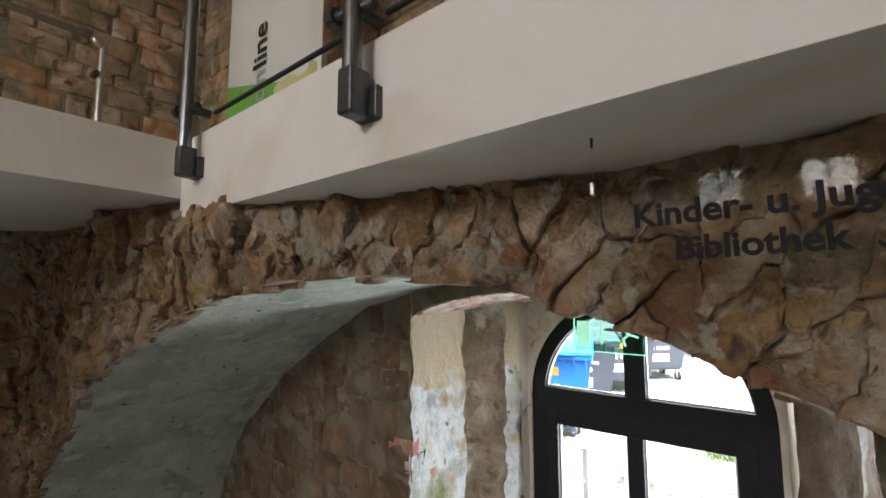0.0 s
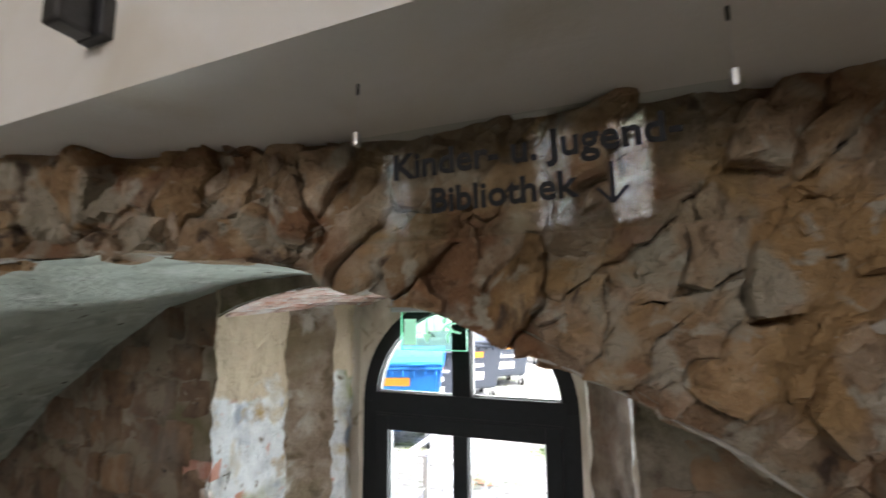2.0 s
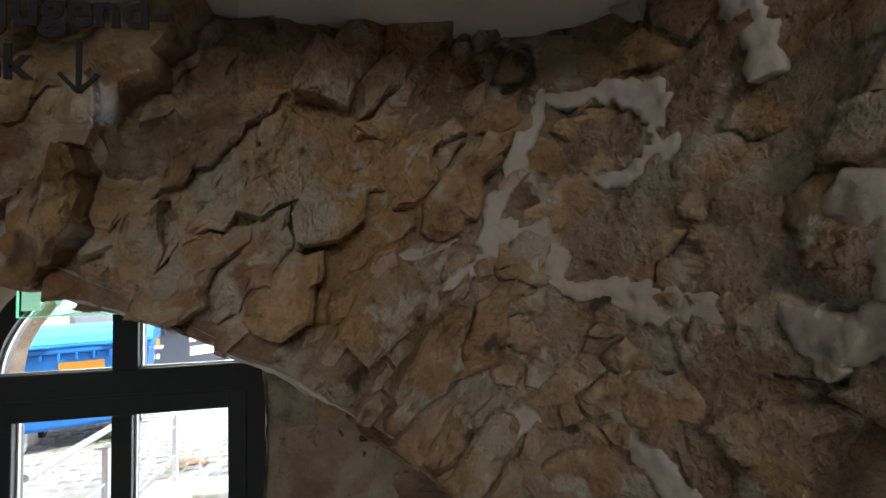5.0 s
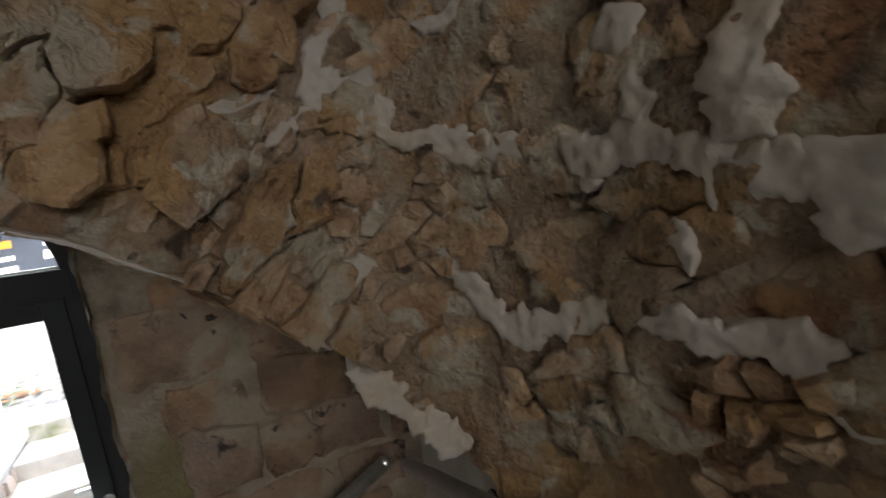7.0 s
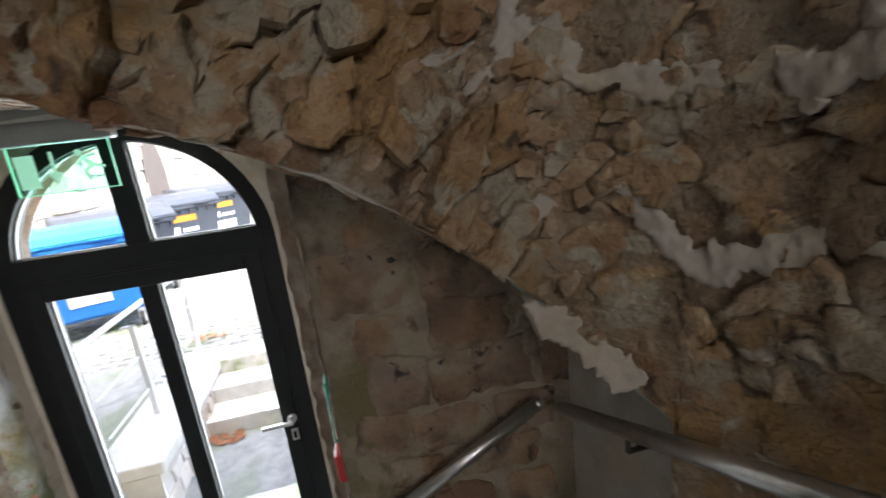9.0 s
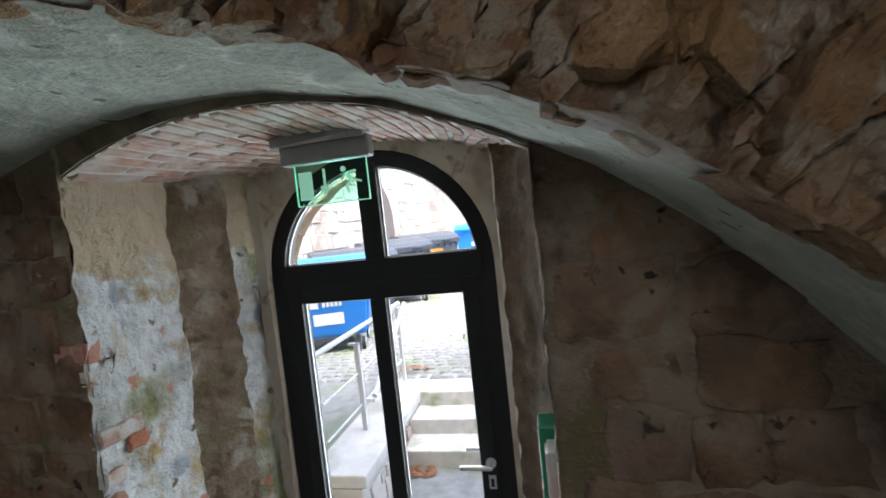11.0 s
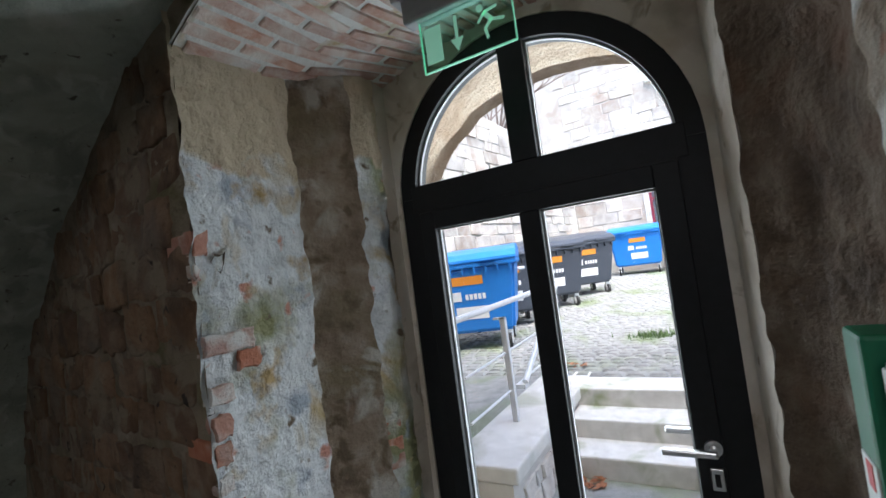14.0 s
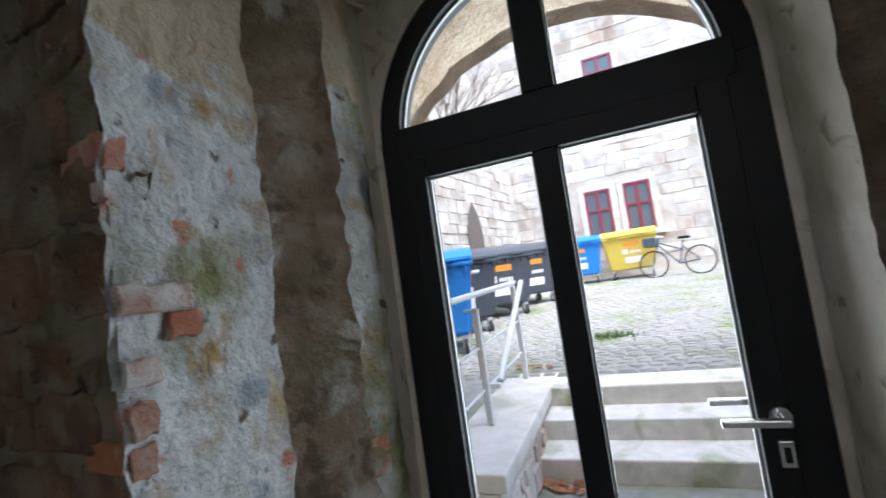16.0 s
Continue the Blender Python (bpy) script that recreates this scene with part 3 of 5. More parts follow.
# floors and winding stairs
PX, PY, RISE = -0.35, 0.55, 0.18
floor = empty("floor", "worn grey stone floor of the stairwell", "floor", kind="structure")
part("lower_floor", boxed((-3.3, 0.5, -0.2), (1.6, 2.9, 0.0), 0.0), FLOOR, floor)
part("upper_floor", boxed((-3.3, -6.2, -0.2), (1.6, PY, 1.08), 0.004), FLOOR, floor)
stairs = empty("stairs", "winding stone steps down to the door", "stairs", kind="structure")
CUTS = [3, 15, 28, 41, 54, 67]
for i, a in enumerate(CUTS):
    b = CUTS[i + 1] if i + 1 < len(CUTS) else 80
    z = 1.08 - RISE * (i + 1)
    if z < 0.01:
        break

    def far(deg):
        c, s_ = math.cos(radians(deg)), math.sin(radians(deg))
        r = min(1.75 / max(c, 1e-6), 1.45 / max(s_, 1e-6))
        return (PX + r * c, PY + r * s_)
    ring = [(PX, PY), far(a if i else -0.0)]
    if a < 39.6 < b:
        ring.append((PX + 1.75, PY + 1.45))
    ring.append(far(b))
    bm = bmesh.new()
    f = bm.faces.new([bm.verts.new((x, y, 0.002)) for x, y in ring])
    r = bmesh.ops.extrude_face_region(bm, geom=[f])
    bmesh.ops.translate(bm, vec=(0, 0, z), verts=[g for g in r["geom"] if isinstance(g, bmesh.types.BMVert)])
    part("step", bm, FLOOR, stairs)

# gallery slab
SLAB = empty("gallery_slab", "white painted concrete gallery slab along two sides", "slab", kind="structure")


def slab_y(x):
    return 1.015 - 0.035 * (x + 0.8)


for out, low in (([(-1.31, slab_y(-1.31)), (1.6, slab_y(1.6)), (1.6, 2.6), (-1.31, 2.6)], 2.885), ([(-1.31, 2.6), (-4.2, 2.6), (-4.2, -6.0), (-1.31, -6.0)], 2.955)):
    bm = bmesh.new()
    f = bm.faces.new([bm.verts.new((x, y, low)) for x, y in out])
    r = bmesh.ops.extrude_face_region(bm, geom=[f])
    bmesh.ops.translate(bm, vec=(0, 0, 3.16 - low), verts=[g for g in r["geom"] if isinstance(g, bmesh.types.BMVert)])
    part("slab", bm, SLABWHITE, SLAB)

# hall round the stairwell
hall = empty("wall_hall", "old sandstone hall wall above the gallery", "wall", kind="structure")
part("wall_west", boxed((-4.5, -6.3, 1.0), (-4.2, 2.9, 7.0), 0.0), WALLJOINT, hall)
part("wall_north", boxed((-4.5, 2.3, 3.13), (2.0, 2.6, 7.0), 0.0), WALLJOINT, hall)
part("wall_east", boxed((1.62, -6.3, 0.0), (1.9, 2.6, 7.0), 0.0), HALLWALL, hall)
bm = bmesh.new()
for lo, hi in (((-4.5, -6.3, 0), (1.9, -6.0, 3.9)), ((-4.5, -6.3, 5.6), (1.9, -6.0, 7.0)), ((-4.5, -6.3, 3.9), (-3.61, -6.0, 5.6)), ((-2.99, -6.3, 3.9), (-0.61, -6.0, 5.6)), ((0.01, -6.3, 3.9), (0.64, -6.0, 5.6)), ((1.26, -6.3, 3.9), (1.9, -6.0, 5.6))):
    box(bm, lo, hi)
part("wall_south", bm, HALLWALL, hall)
# the middle window mirrors in the sign; the outer two are unseen, added to carry lamps
for i, x in enumerate((-3.3, -0.3, 0.95)):
    win = empty("window_%d" % (i + 1), "tall white-barred hall window with six panes, outer two added for light", "window", kind="structure")
    for k, dx in enumerate((-0.30, 0.0, 0.30)):
        part("window_frame", boxed((x + dx - 0.02, -5.97, 3.9), (x + dx + 0.02, -5.92, 5.6), 0.004), HALLWALL, win)
    for z in (3.92, 4.47, 5.03, 5.58):
        part("glazing_bar", boxed((x - 0.31, -5.969, z - 0.018), (x + 0.31, -5.921, z + 0.018), 0.004), HALLWALL, win)
ceil = empty("ceiling", "plain white hall ceiling", "ceiling", kind="structure")
part("ceiling_plaster", boxed((-4.6, -6.4, 7.0), (2.0, 2.7, 7.2), 0.0), SLABWHITE, ceil)

# rubble stones on the arch wall and the wall beside the stairs


def lean_uv(scale_u, scale_v, deg):
    c, s_ = math.cos(radians(deg)), math.sin(radians(deg))
    return lambda a, b: (scale_u * a * c + scale_v * b * s_, -scale_u * a * s_ + scale_v * b * c)


def even_points(lo, hi, jitter, rg):
    return [(i + (0.5 if j % 2 else 0) + rg.uniform(-jitter, jitter), j + rg.uniform(-jitter, jitter)) for i in range(*lo) for j in range(*hi)]


S0 = min(ss, key=lambda s: (WALL.at(s)[0] - Vector((-2.9, 0.88))).length)
S1 = min(ss, key=lambda s: (WALL.at(s)[0] - Vector((0.95, 1.29))).length)
S2 = min(ss, key=lambda s: (WALL.at(s)[0] - Vector((1.29, 0.2))).length)


def arch_uv(a, b):
    u, v = 0.085 * a, 0.165 * b
    return u + (v - 1.55) * math.tan(radians(lerp_at([(0.6, -6), (1.9, 14), (2.9, 26), (4.1, 36)], u))), v


BROKEN = ((1.0, 0.3), (0.97, 0.85), (0.82, 1.0), (0.56, 1.02), (0.28, 1.02))


def on_arch(u, v, d):
    return wall_point(u + S0, min(max(v + 1.0, low_edge(u + S0) - 0.006 + 0.03 * noise.noise((u * 11, v * 5, 1.5))), 2.95), d)


def on_side(u, v, d):
    return wall_point(u + S1, max(v + 1.0, low_edge(u + S1) - 0.004), d)


lay("stone", arch_wall, on_arch, even_points((-14, 82), (-5, 18), 0.4, rng), arch_uv,
    lambda u, v: 0 <= u < S1 - S0 and low_edge(u + S0) + 0.005 < v + 1.0 < 2.93, RUBBLE, gap=0.002, proud=(0.006, 0.062), rng=rng, tilt=0.30, rough=0.024, rings=BROKEN, wobble=0.012, smooth=False, fine=0.02)
lay("rubble_chips", arch_wall, on_arch, even_points((-24, 136), (-10, 46), 0.45, rng), lambda a, b: arch_uv(a * 0.5, b * 0.36),
    lambda u, v: 0 <= u < S1 - S0 + 0.1 and low_edge(u + S0) < v + 1.0 < 2.95, RUBBLE, gap=0.003, proud=(-0.01, 0.034), rng=rng, tilt=0.5, rough=0.014, rings=((1.0, 0.4), (0.7, 1.0)),
    smooth=False, fine=0.025, join=True)
up2 = lean_uv(0.15, 0.08, -14)
for near in (True, False):
    lay("stone" if near else "far_stones", arch_wall, on_side, even_points((-14, 36), (-14, 50), 0.42, random.Random(5)), up2,
        lambda u, v: (0 <= u < 0.85 if near else 0.85 <= u < S2 - S1) and max(low_edge(u + S1) + 0.015, 1.5 if near else 1.1) < v + 1.0 < 3.3, RUBBLE, gap=0.003, proud=(-0.008, 0.024), rng=rng, tilt=0.18, rough=0.014,
        wobble=0.014, smooth=True, rings=BROKEN, fine=0.016, join=not near)
up3 = lean_uv(0.05, 0.04, -16)
lay("rubble_chips", arch_wall, on_side, even_points((-30, 60), (-20, 90), 0.45, rng), up3,
    lambda u, v: 0 <= u < S2 - S1 and max(low_edge(u + S1) + 0.01, 1.3) < v + 1.0 < 3.2 and noise.noise((u * 3, v * 3, 5.5)) > 0.12, RUBBLE, gap=0.004, proud=(0.0, 0.035), rng=rng, tilt=0.5, rough=0.014,
    rings=((1.0, 0.4), (0.7, 1.0)), smooth=False, fine=0.025, join=True)


def smear(path, width, thick=0.017, ragged=1.0):
    """A trowelled band of plaster along (s, z) points of the wall, with a ragged outline."""
    pts_ = smooth_line([(S1 + a, b) for a, b in path], 20 if len(path) < 12 else 5)
    verts, faces = [], []
    W = 16
    for i, p in enumerate(pts_):
        d = (pts_[min(i + 1, len(pts_) - 1)] - pts_[max(i - 1, 0)]).normalized()
        nrm = Vector((-d.y, d.x))
        f = i / (len(pts_) - 1)
        w = 1.6 * width * (0.6 + 0.9 * abs(noise.noise((p.x * 7, p.y * 7, 4.4))) + 0.35 * noise.noise((p.x * 25, p.y * 25, 9))) * min(1, 6 * f + 0.15, 6 * (1 - f) + 0.15)
        for k in range(W + 1):
            g = 2 * k / W - 1
            side_ = 4.0 if g > 0 else -4.0
            off = g * w * (1 + ragged * (0.75 * noise.noise((p.x * 16, p.y * 16, side_)) + 0.5 * noise.noise((p.x * 45, p.y * 45, side_)) + 0.3 * noise.noise((p.x * 110, p.y * 110, side_))))
            q = p + nrm * off
            verts.append(wall_point(q.x, q.y, thick + 0.002 - 0.012 * abs(g) ** 6 + 0.008 * noise.noise((q.x * 10, q.y * 10, 6.1)) + 0.007 * noise.noise((q.x * 27, q.y * 27, 6.1)) + 0.004 * noise.noise((q.x * 60, q.y * 60, 6.1)) - (0.05 if abs(g) > 0.99 else 0)))
    for i in range(len(pts_) - 1):
        for k in range(W):
            a = i * (W + 1) + k
            faces.append((a, a + 1, a + W + 2, a + W + 1))
    raw("plaster_smear", verts, faces, SMEAR, arch_wall, True)


smear([(0.0, 2.56), (0.03, 2.53), (0.09, 2.496), (0.13, 2.455)], 0.034)
smear([(0.08, 2.475), (0.147, 2.443), (0.23, 2.425), (0.316, 2.413), (0.419, 2.418), (0.463, 2.395), (0.551, 2.402), (0.622, 2.386), (0.671, 2.374), (0.724, 2.373), (0.80, 2.376)], 0.022)
smear([(0.665, 2.62), (0.66, 2.55), (0.658, 2.50), (0.652, 2.44), (0.635, 2.40)], 0.026)
smear([(0.455, 2.395), (0.463, 2.37), (0.472, 2.345)], 0.012)
smear([(0.622, 2.386), (0.63, 2.36), (0.635, 2.33)], 0.014)
smear([(0.75, 2.30), (0.75, 2.33), (0.755, 2.36), (0.77, 2.40)], 0.03)
smear([(0.49, 2.195), (0.529, 2.199), (0.611, 2.187), (0.67, 2.190), (0.721, 2.180), (0.764, 2.168), (0.83, 2.15)], 0.022)
smear([(0.215, 2.32), (0.22, 2.28), (0.235, 2.217), (0.285, 2.14), (0.341, 2.115), (0.40, 2.14), (0.448, 2.16), (0.51, 2.195)], 0.026)
smear([(-0.04, 2.185), (0.013, 2.205), (0.08, 2.228)], 0.022)
smear([(0.50, 2.57), (0.515, 2.51), (0.530, 2.465), (0.545, 2.43)], 0.022)
smear([(0.59, 2.32), (0.605, 2.29), (0.615, 2.255)], 0.014)
smear([(-0.25, 2.462), (-0.18, 2.489), (-0.10, 2.514), (-0.05, 2.53)], 0.014)
smear([(-0.08, 2.445), (-0.02, 2.48), (0.03, 2.51)], 0.014)
smear([(0.10, 2.775), (0.126, 2.765), (0.221, 2.752), (0.283, 2.70), (0.288, 2.645), (0.235, 2.615), (0.184, 2.618)], 0.015)
smear([(0.405, 2.90), (0.411, 2.818), (0.425, 2.744), (0.41, 2.70)], 0.026)
smear([(0.105, 2.80), (0.095, 2.752), (0.06, 2.664), (0.02, 2.577), (0.005, 2.53)], 0.013)
smear([(0.22, 2.89), (0.27, 2.91), (0.33, 2.925)], 0.02)
# smooth plaster that runs from the vault's springing over the wall's foot
smear([(0.0, 2.035), (0.06, 1.985), (0.12, 1.935), (0.18, 1.90), (0.24, 1.875)], 0.022, 0.011)
# crumbled plaster rim along the broken edge of the arch
for a, b in ((-0.62, -0.47), (-0.42, -0.22), (-0.18, -0.02), (-1.92, -1.75), (-1.56, -1.3)):
    smear([(s_ - S1, low_edge(s_) + 0.003 + 0.006 * noise.noise((s_ * 22, 0, 3))) for s_ in steps_of(S1 + a, S1 + b, 0.03)], 0.003, 0.024)

# stones of the end wall, in rough courses
def on_end(u, v):
    return v < vault_z(u) - 0.02 and not (RL - 0.04 < u < RR + 0.04) and -3.1 < u < 1.22 and v > 0.4


EM, EP = courses(-3.1, 1.3, 0.4, 2.7, 0.15, 0.20, rng, 0.026)
lay("stone", end_wall, lambda u, v, d: end_point(max(u, RR + 0.006) if u > -0.27 else min(u, RL - 0.006), v, d + 1e-5), EM, lambda a, b: (a, b), on_end, WALLSTONE,
    gap=0.010, proud=(0.002, 0.014), rng=rng, tilt=0.05, rough=0.008, fine=0.03, wobble=0.010, rings=((1.0, 0.5), (0.95, 0.95), (0.6, 1.0)), polys=EP)
WM, WP = courses(-0.4, 2.3, 3.1, 5.6, 0.17, 0.3, rng, 0.012)
lay("stone", hall, lambda u, v, d: (-4.2 + d, u, v), WM, lambda a, b: (a, b), lambda u, v: -0.3 < u < 2.3, HALLSTONE, gap=0.012, proud=(0.004, 0.02), rng=rng, rough=0.01, fine=0.06,
    rings=((1.0, 0.5), (0.94, 1.0), (0.6, 1.05)), polys=WP)
WM, WP = courses(-4.2, -0.6, 3.1, 5.4, 0.17, 0.3, rng, 0.012)
lay("stone", hall, lambda u, v, d: (u, 2.3 - d, v), WM, lambda a, b: (a, b), lambda u, v: -4.1 < u < -0.6, HALLSTONE, gap=0.012, proud=(0.004, 0.02), rng=rng, rough=0.01, fine=0.06,
    rings=((1.0, 0.5), (0.94, 1.0), (0.6, 1.05)), polys=WP)
rag = random.Random(11)
# bricks showing through the limewash of the reveal
def worn_brick(y0, y1, z0, z1, x, material, rg_):
    """A brick face with broken corners, standing a little out of the wash; its long side runs along y."""
    ring = []
    for a, b, n in ((0, 0, 5), (1, 0, 3), (1, 1, 5), (0, 1, 3)):
        c, d = (a, b), {(0, 0): (1, 0), (1, 0): (1, 1), (1, 1): (0, 1), (0, 1): (0, 0)}[(a, b)]
        for k in range(n):
            f = k / n
            ring.append((y0 + (y1 - y0) * (c[0] + (d[0] - c[0]) * f) + rg_.uniform(-0.005, 0.005), z0 + (z1 - z0) * (c[1] + (d[1] - c[1]) * f) + rg_.uniform(-0.005, 0.005)))
    n = len(ring)
    my, mz = (y0 + y1) / 2, (z0 + z1) / 2
    vs = [(x - 0.03, y_, z_) for y_, z_ in ring] + [(x + 0.006, y_, z_) for y_, z_ in ring] + [(x + 0.0105 + rg_.uniform(-0.001, 0.001), my + (y_ - my) * 0.93, mz + (z_ - mz) * 0.84) for y_, z_ in ring]
    fs = [(r * n + k, r * n + (k + 1) % n, (r + 1) * n + (k + 1) % n, (r + 1) * n + k) for r in (0, 1) for k in range(n)] + [tuple(range(2 * n, 3 * n))]
    return raw("brick", vs, fs, material, recess)


def reveal_face(y, z):
    """How far the uneven reveal stands at a point."""
    return -0.987 + 0.014 * noise.noise((y * 5, z * 5, 2)) + 0.012 * noise.noise((y * 14, z * 14, 6)) + 0.005 * noise.noise((y * 34, z * 34, 6))


FADEDBRICK = mat("faded_brick", [(0.46, 0.27, 0.22), (0.58, 0.44, 0.39), (0.70, 0.64, 0.60)], scale=22, bump=0.7, fine=80, spread=0.1, stain=(0.72, 0.71, 0.69), stain_scale=16, stain_at=(0.46, 0.6))
for y0, y1, z0, z1, kind_ in ((1.914, 1.957, 1.892, 1.965, BRICK), (1.914, 1.925, 1.82, 1.865, FADEDBRICK), (1.914, 2.078, 1.597, 1.655, FADEDBRICK), (2.015, 2.098, 1.537, 1.592, BRICK), (1.914, 1.993, 1.455, 1.508, FADEDBRICK),
                              (1.914, 1.97, 1.362, 1.428, BRICK), (1.914, 1.967, 1.28, 1.345, BRICK), (1.914, 1.958, 1.205, 1.258, FADEDBRICK), (1.914, 1.99, 1.11, 1.17, BRICK), (1.914, 1.96, 1.03, 1.09, BRICK), (1.914, 2.0, 0.94, 1.0, BRICK)):
    worn_brick(y0, y1, z0, z1, reveal_face((y0 + y1) / 2, (z0 + z1) / 2), kind_, rag)
# a broken-out pit and a gap beside the bricks, coloured dark brown
PIT = mat("pit_dark_brown", [(0.05, 0.04, 0.03), (0.11, 0.085, 0.06)], scale=30, bump=0.8, fine=90)
for pts_ in (((1.963, 1.872), (1.978, 1.896), (2.0, 1.893), (2.015, 1.902), (2.006, 1.865), (1.992, 1.834), (1.98, 1.85)), ((1.90, 1.446), (1.91, 1.458), (1.93, 1.450), (1.925, 1.437), (1.905, 1.436))):
    cy, cz = sum(p[0] for p in pts_) / len(pts_), sum(p[1] for p in pts_) / len(pts_)
    x = reveal_face(cy, cz)
    n = len(pts_)
    raw("pit", [(x + 0.004, y_, z_) for y_, z_ in pts_] + [(x - 0.004, cy + (y_ - cy) * 0.6, cz + (z_ - cz) * 0.6) for y_, z_ in pts_],
        [(k, (k + 1) % n, n + (k + 1) % n, n + k) for k in range(n)] + [tuple(range(n, 2 * n))], PIT, recess)
for z in (1.16, 1.095, 1.03, 0.965):
    part("brick", boxed((0, 0, 0), (0.065, 0.012, 0.055), 0.006), BRICK, recess).matrix_world = pose(-0.838, 2.49, z, 0, 0, 60)
for z in (1.90, 1.30, 1.10):
    part("brick", boxed((0, 0, 0), (0.14, 0.02, 0.06), 0.005), BRICK, end_wall).matrix_world = pose(RL - 0.15, end_y(RL - 0.15) - 0.005, z, 0, 0, -7)

# brick barrel over the recess
n_rows = 25
for i in range(n_rows):
    t0, t1 = i / n_rows, (i + 1) / n_rows
    f = -0.12 if i % 2 else -0.32
    while f < 1:
        f1 = min(f + 0.33 + rag.uniform(-0.03, 0.03), 1.0)
        a = max(f, 0.0)
        if f1 - a > 0.06:
            ta, tb = t0 + 0.0075, t1 - 0.0075
            fa, fb = a + 0.012, f1 - 0.012
            dep = rag.uniform(-0.001, 0.003)
            c = [soffit_at(ta, fa, dep), soffit_at(tb, fa, dep), soffit_at(tb, fb, dep), soffit_at(ta, fb, dep)]
            mid = sum(c, Vector()) / 4
            lowr = [mid + (p - mid) * 0.95 - Vector((0, 0, 0.004)) for p in c]
            top = [p + Vector((0, 0, 0.03)) for p in c]
            vs = top + c + lowr
            fs = [(0, 1, 2, 3), (8, 11, 10, 9)]
            for r in (0, 4):
                fs += [(r + k, r + (k + 1) % 4, r + 4 + (k + 1) % 4, r + 4 + k) for k in range(4)]
            raw("brick", vs, fs, SOFFITBRICK, recess)
        f = f1

# ---- door ----
door = empty("door_1", "dark anthracite glazed door with an arched fanlight", "door", kind="structure")
bm = bmesh.new()
ring_out, ring_in = arc_pts(DR, 0, math.pi, 40), arc_pts(0.481, 0, math.pi, 40)
extrude_poly(bm, ring_out + ring_in[::-1], DY, DY + 0.08)
part("arch_frame", bm, FRAME, door)
for lo, hi in (((-0.7795, DY, 0.0), (-0.69, DY + 0.08, DZ)), ((0.245, DY, 0.0), (0.3345, DY + 0.08, DZ))):
    part("jamb", boxed(lo, hi, 0.003), FRAME, door)
part("transom", boxed((-0.725, DY - 0.002, 2.0), (0.28, DY + 0.08, 2.108), 0.004), FRAME, door)
part("fan_mullion", boxed((-0.276, DY - 0.004, 2.108), (-0.179, DY + 0.078, 2.556), 0.004), FRAME, door)
leaf = part("leaf", boxed((-0.692, DY - 0.012, 0.01), (-0.627, DY + 0.06, 1.995), 0.004), FRAME, door)
for lo, hi in (((0.174, DY - 0.012, 0.01), (0.248, DY + 0.06, 1.995)), ((-0.627, DY - 0.012, 1.922), (0.174, DY + 0.06, 1.995)), ((-0.627, DY - 0.012, 0.01), (0.174, DY + 0.06, 0.22)),
               ((-0.273, DY - 0.012, 0.22), (-0.197, DY + 0.06, 1.922))):
    part("rail", boxed(lo, hi, 0.004), FRAME, leaf)
for lo, hi in (((-0.63, DY + 0.03, 0.2), (-0.27, DY + 0.036, 1.93)), ((-0.2, DY + 0.03, 0.2), (0.18, DY + 0.036, 1.93)), ((-0.74, DY + 0.04, 2.08), (0.295, DY + 0.046, 2.58))):
    g = part("pane", boxed(lo, hi, 0.0), GLASS, door)
    g.visible_shadow = False

# ---- outside ----
COBBLE = mat("cobble", [(0.17, 0.175, 0.17), (0.29, 0.29, 0.28)], scale=9, bump=0.5, fine=50, spread=0.15, stain=(0.14, 0.18, 0.08), stain_scale=1.5, stain_at=(0.5, 0.75))


def ground_z(y):
    return 0.645 if y < 6.6 else 0.645 + 0.034 * (min(y, 15.0) - 6.6) + 0.01 * max(0.0, y - 15.0)


ground = empty("ground", "cobbled sloping courtyard", "ground", kind="structure")
verts, faces = [], []
ys = [3.35, 5.0, 6.6, 8, 11, 15, 40, 400, 3000]
for y in ys:
    verts += [(-3000, y, ground_z(y)), (-0.95, y, ground_z(y)), (0.95, y, ground_z(y)), (3000, y, ground_z(y))]
for i in range(len(ys) - 1):
    for k in range(3):
        if i == 0 and k == 1:
            continue
        a = 4 * i + k
        faces.append((a, a + 1, a + 5, a + 4))
raw("cobble_bed", verts, faces, COBBLE, ground)
part("landing", boxed((-0.95, 2.8, -0.2), (0.95, 4.3, 0.23), 0.0), COBBLE, ground)
STEPSTONE = mat("step_stone", [(0.50, 0.49, 0.46), (0.68, 0.67, 0.64)], scale=8, bump=0.3, fine=60, stain=(0.22, 0.26, 0.12), stain_scale=4, stain_at=(0.52, 0.75))
outside_steps = empty("outside_steps", "pale mossy stone steps up to the courtyard", "steps", kind="structure")
for z, y in ((0.375, 4.2), (0.512, 4.5), (0.648, 4.8)):
    part("step", boxed((-0.755, y, 0.0), (0.95, y + 0.34, z), 0.012), STEPSTONE, outside_steps)
court = empty("far_building", "pale sandstone building across the courtyard", "building")
part("wall", boxed((-12, 15.5, 0), (20, 16.5, 14), 0.0), mat("far_wall_stone", [(0.40, 0.37, 0.33), (0.54, 0.51, 0.47)], scale=2.5, bump=0.5, fine=20, distance=0.02, stain=(0.36, 0.30, 0.25), stain_scale=1.2), court)

# ---- things in the stairwell ----
BLACK = plain("black_lettering", (0.008, 0.008, 0.009), 0.85)
SIGNGLASS = glass_mat("sign_glass", (0.93, 0.95, 0.94), 0.0042)
RUBBERDARK = plain("dark_rubber", (0.015, 0.015, 0.016), 0.7)


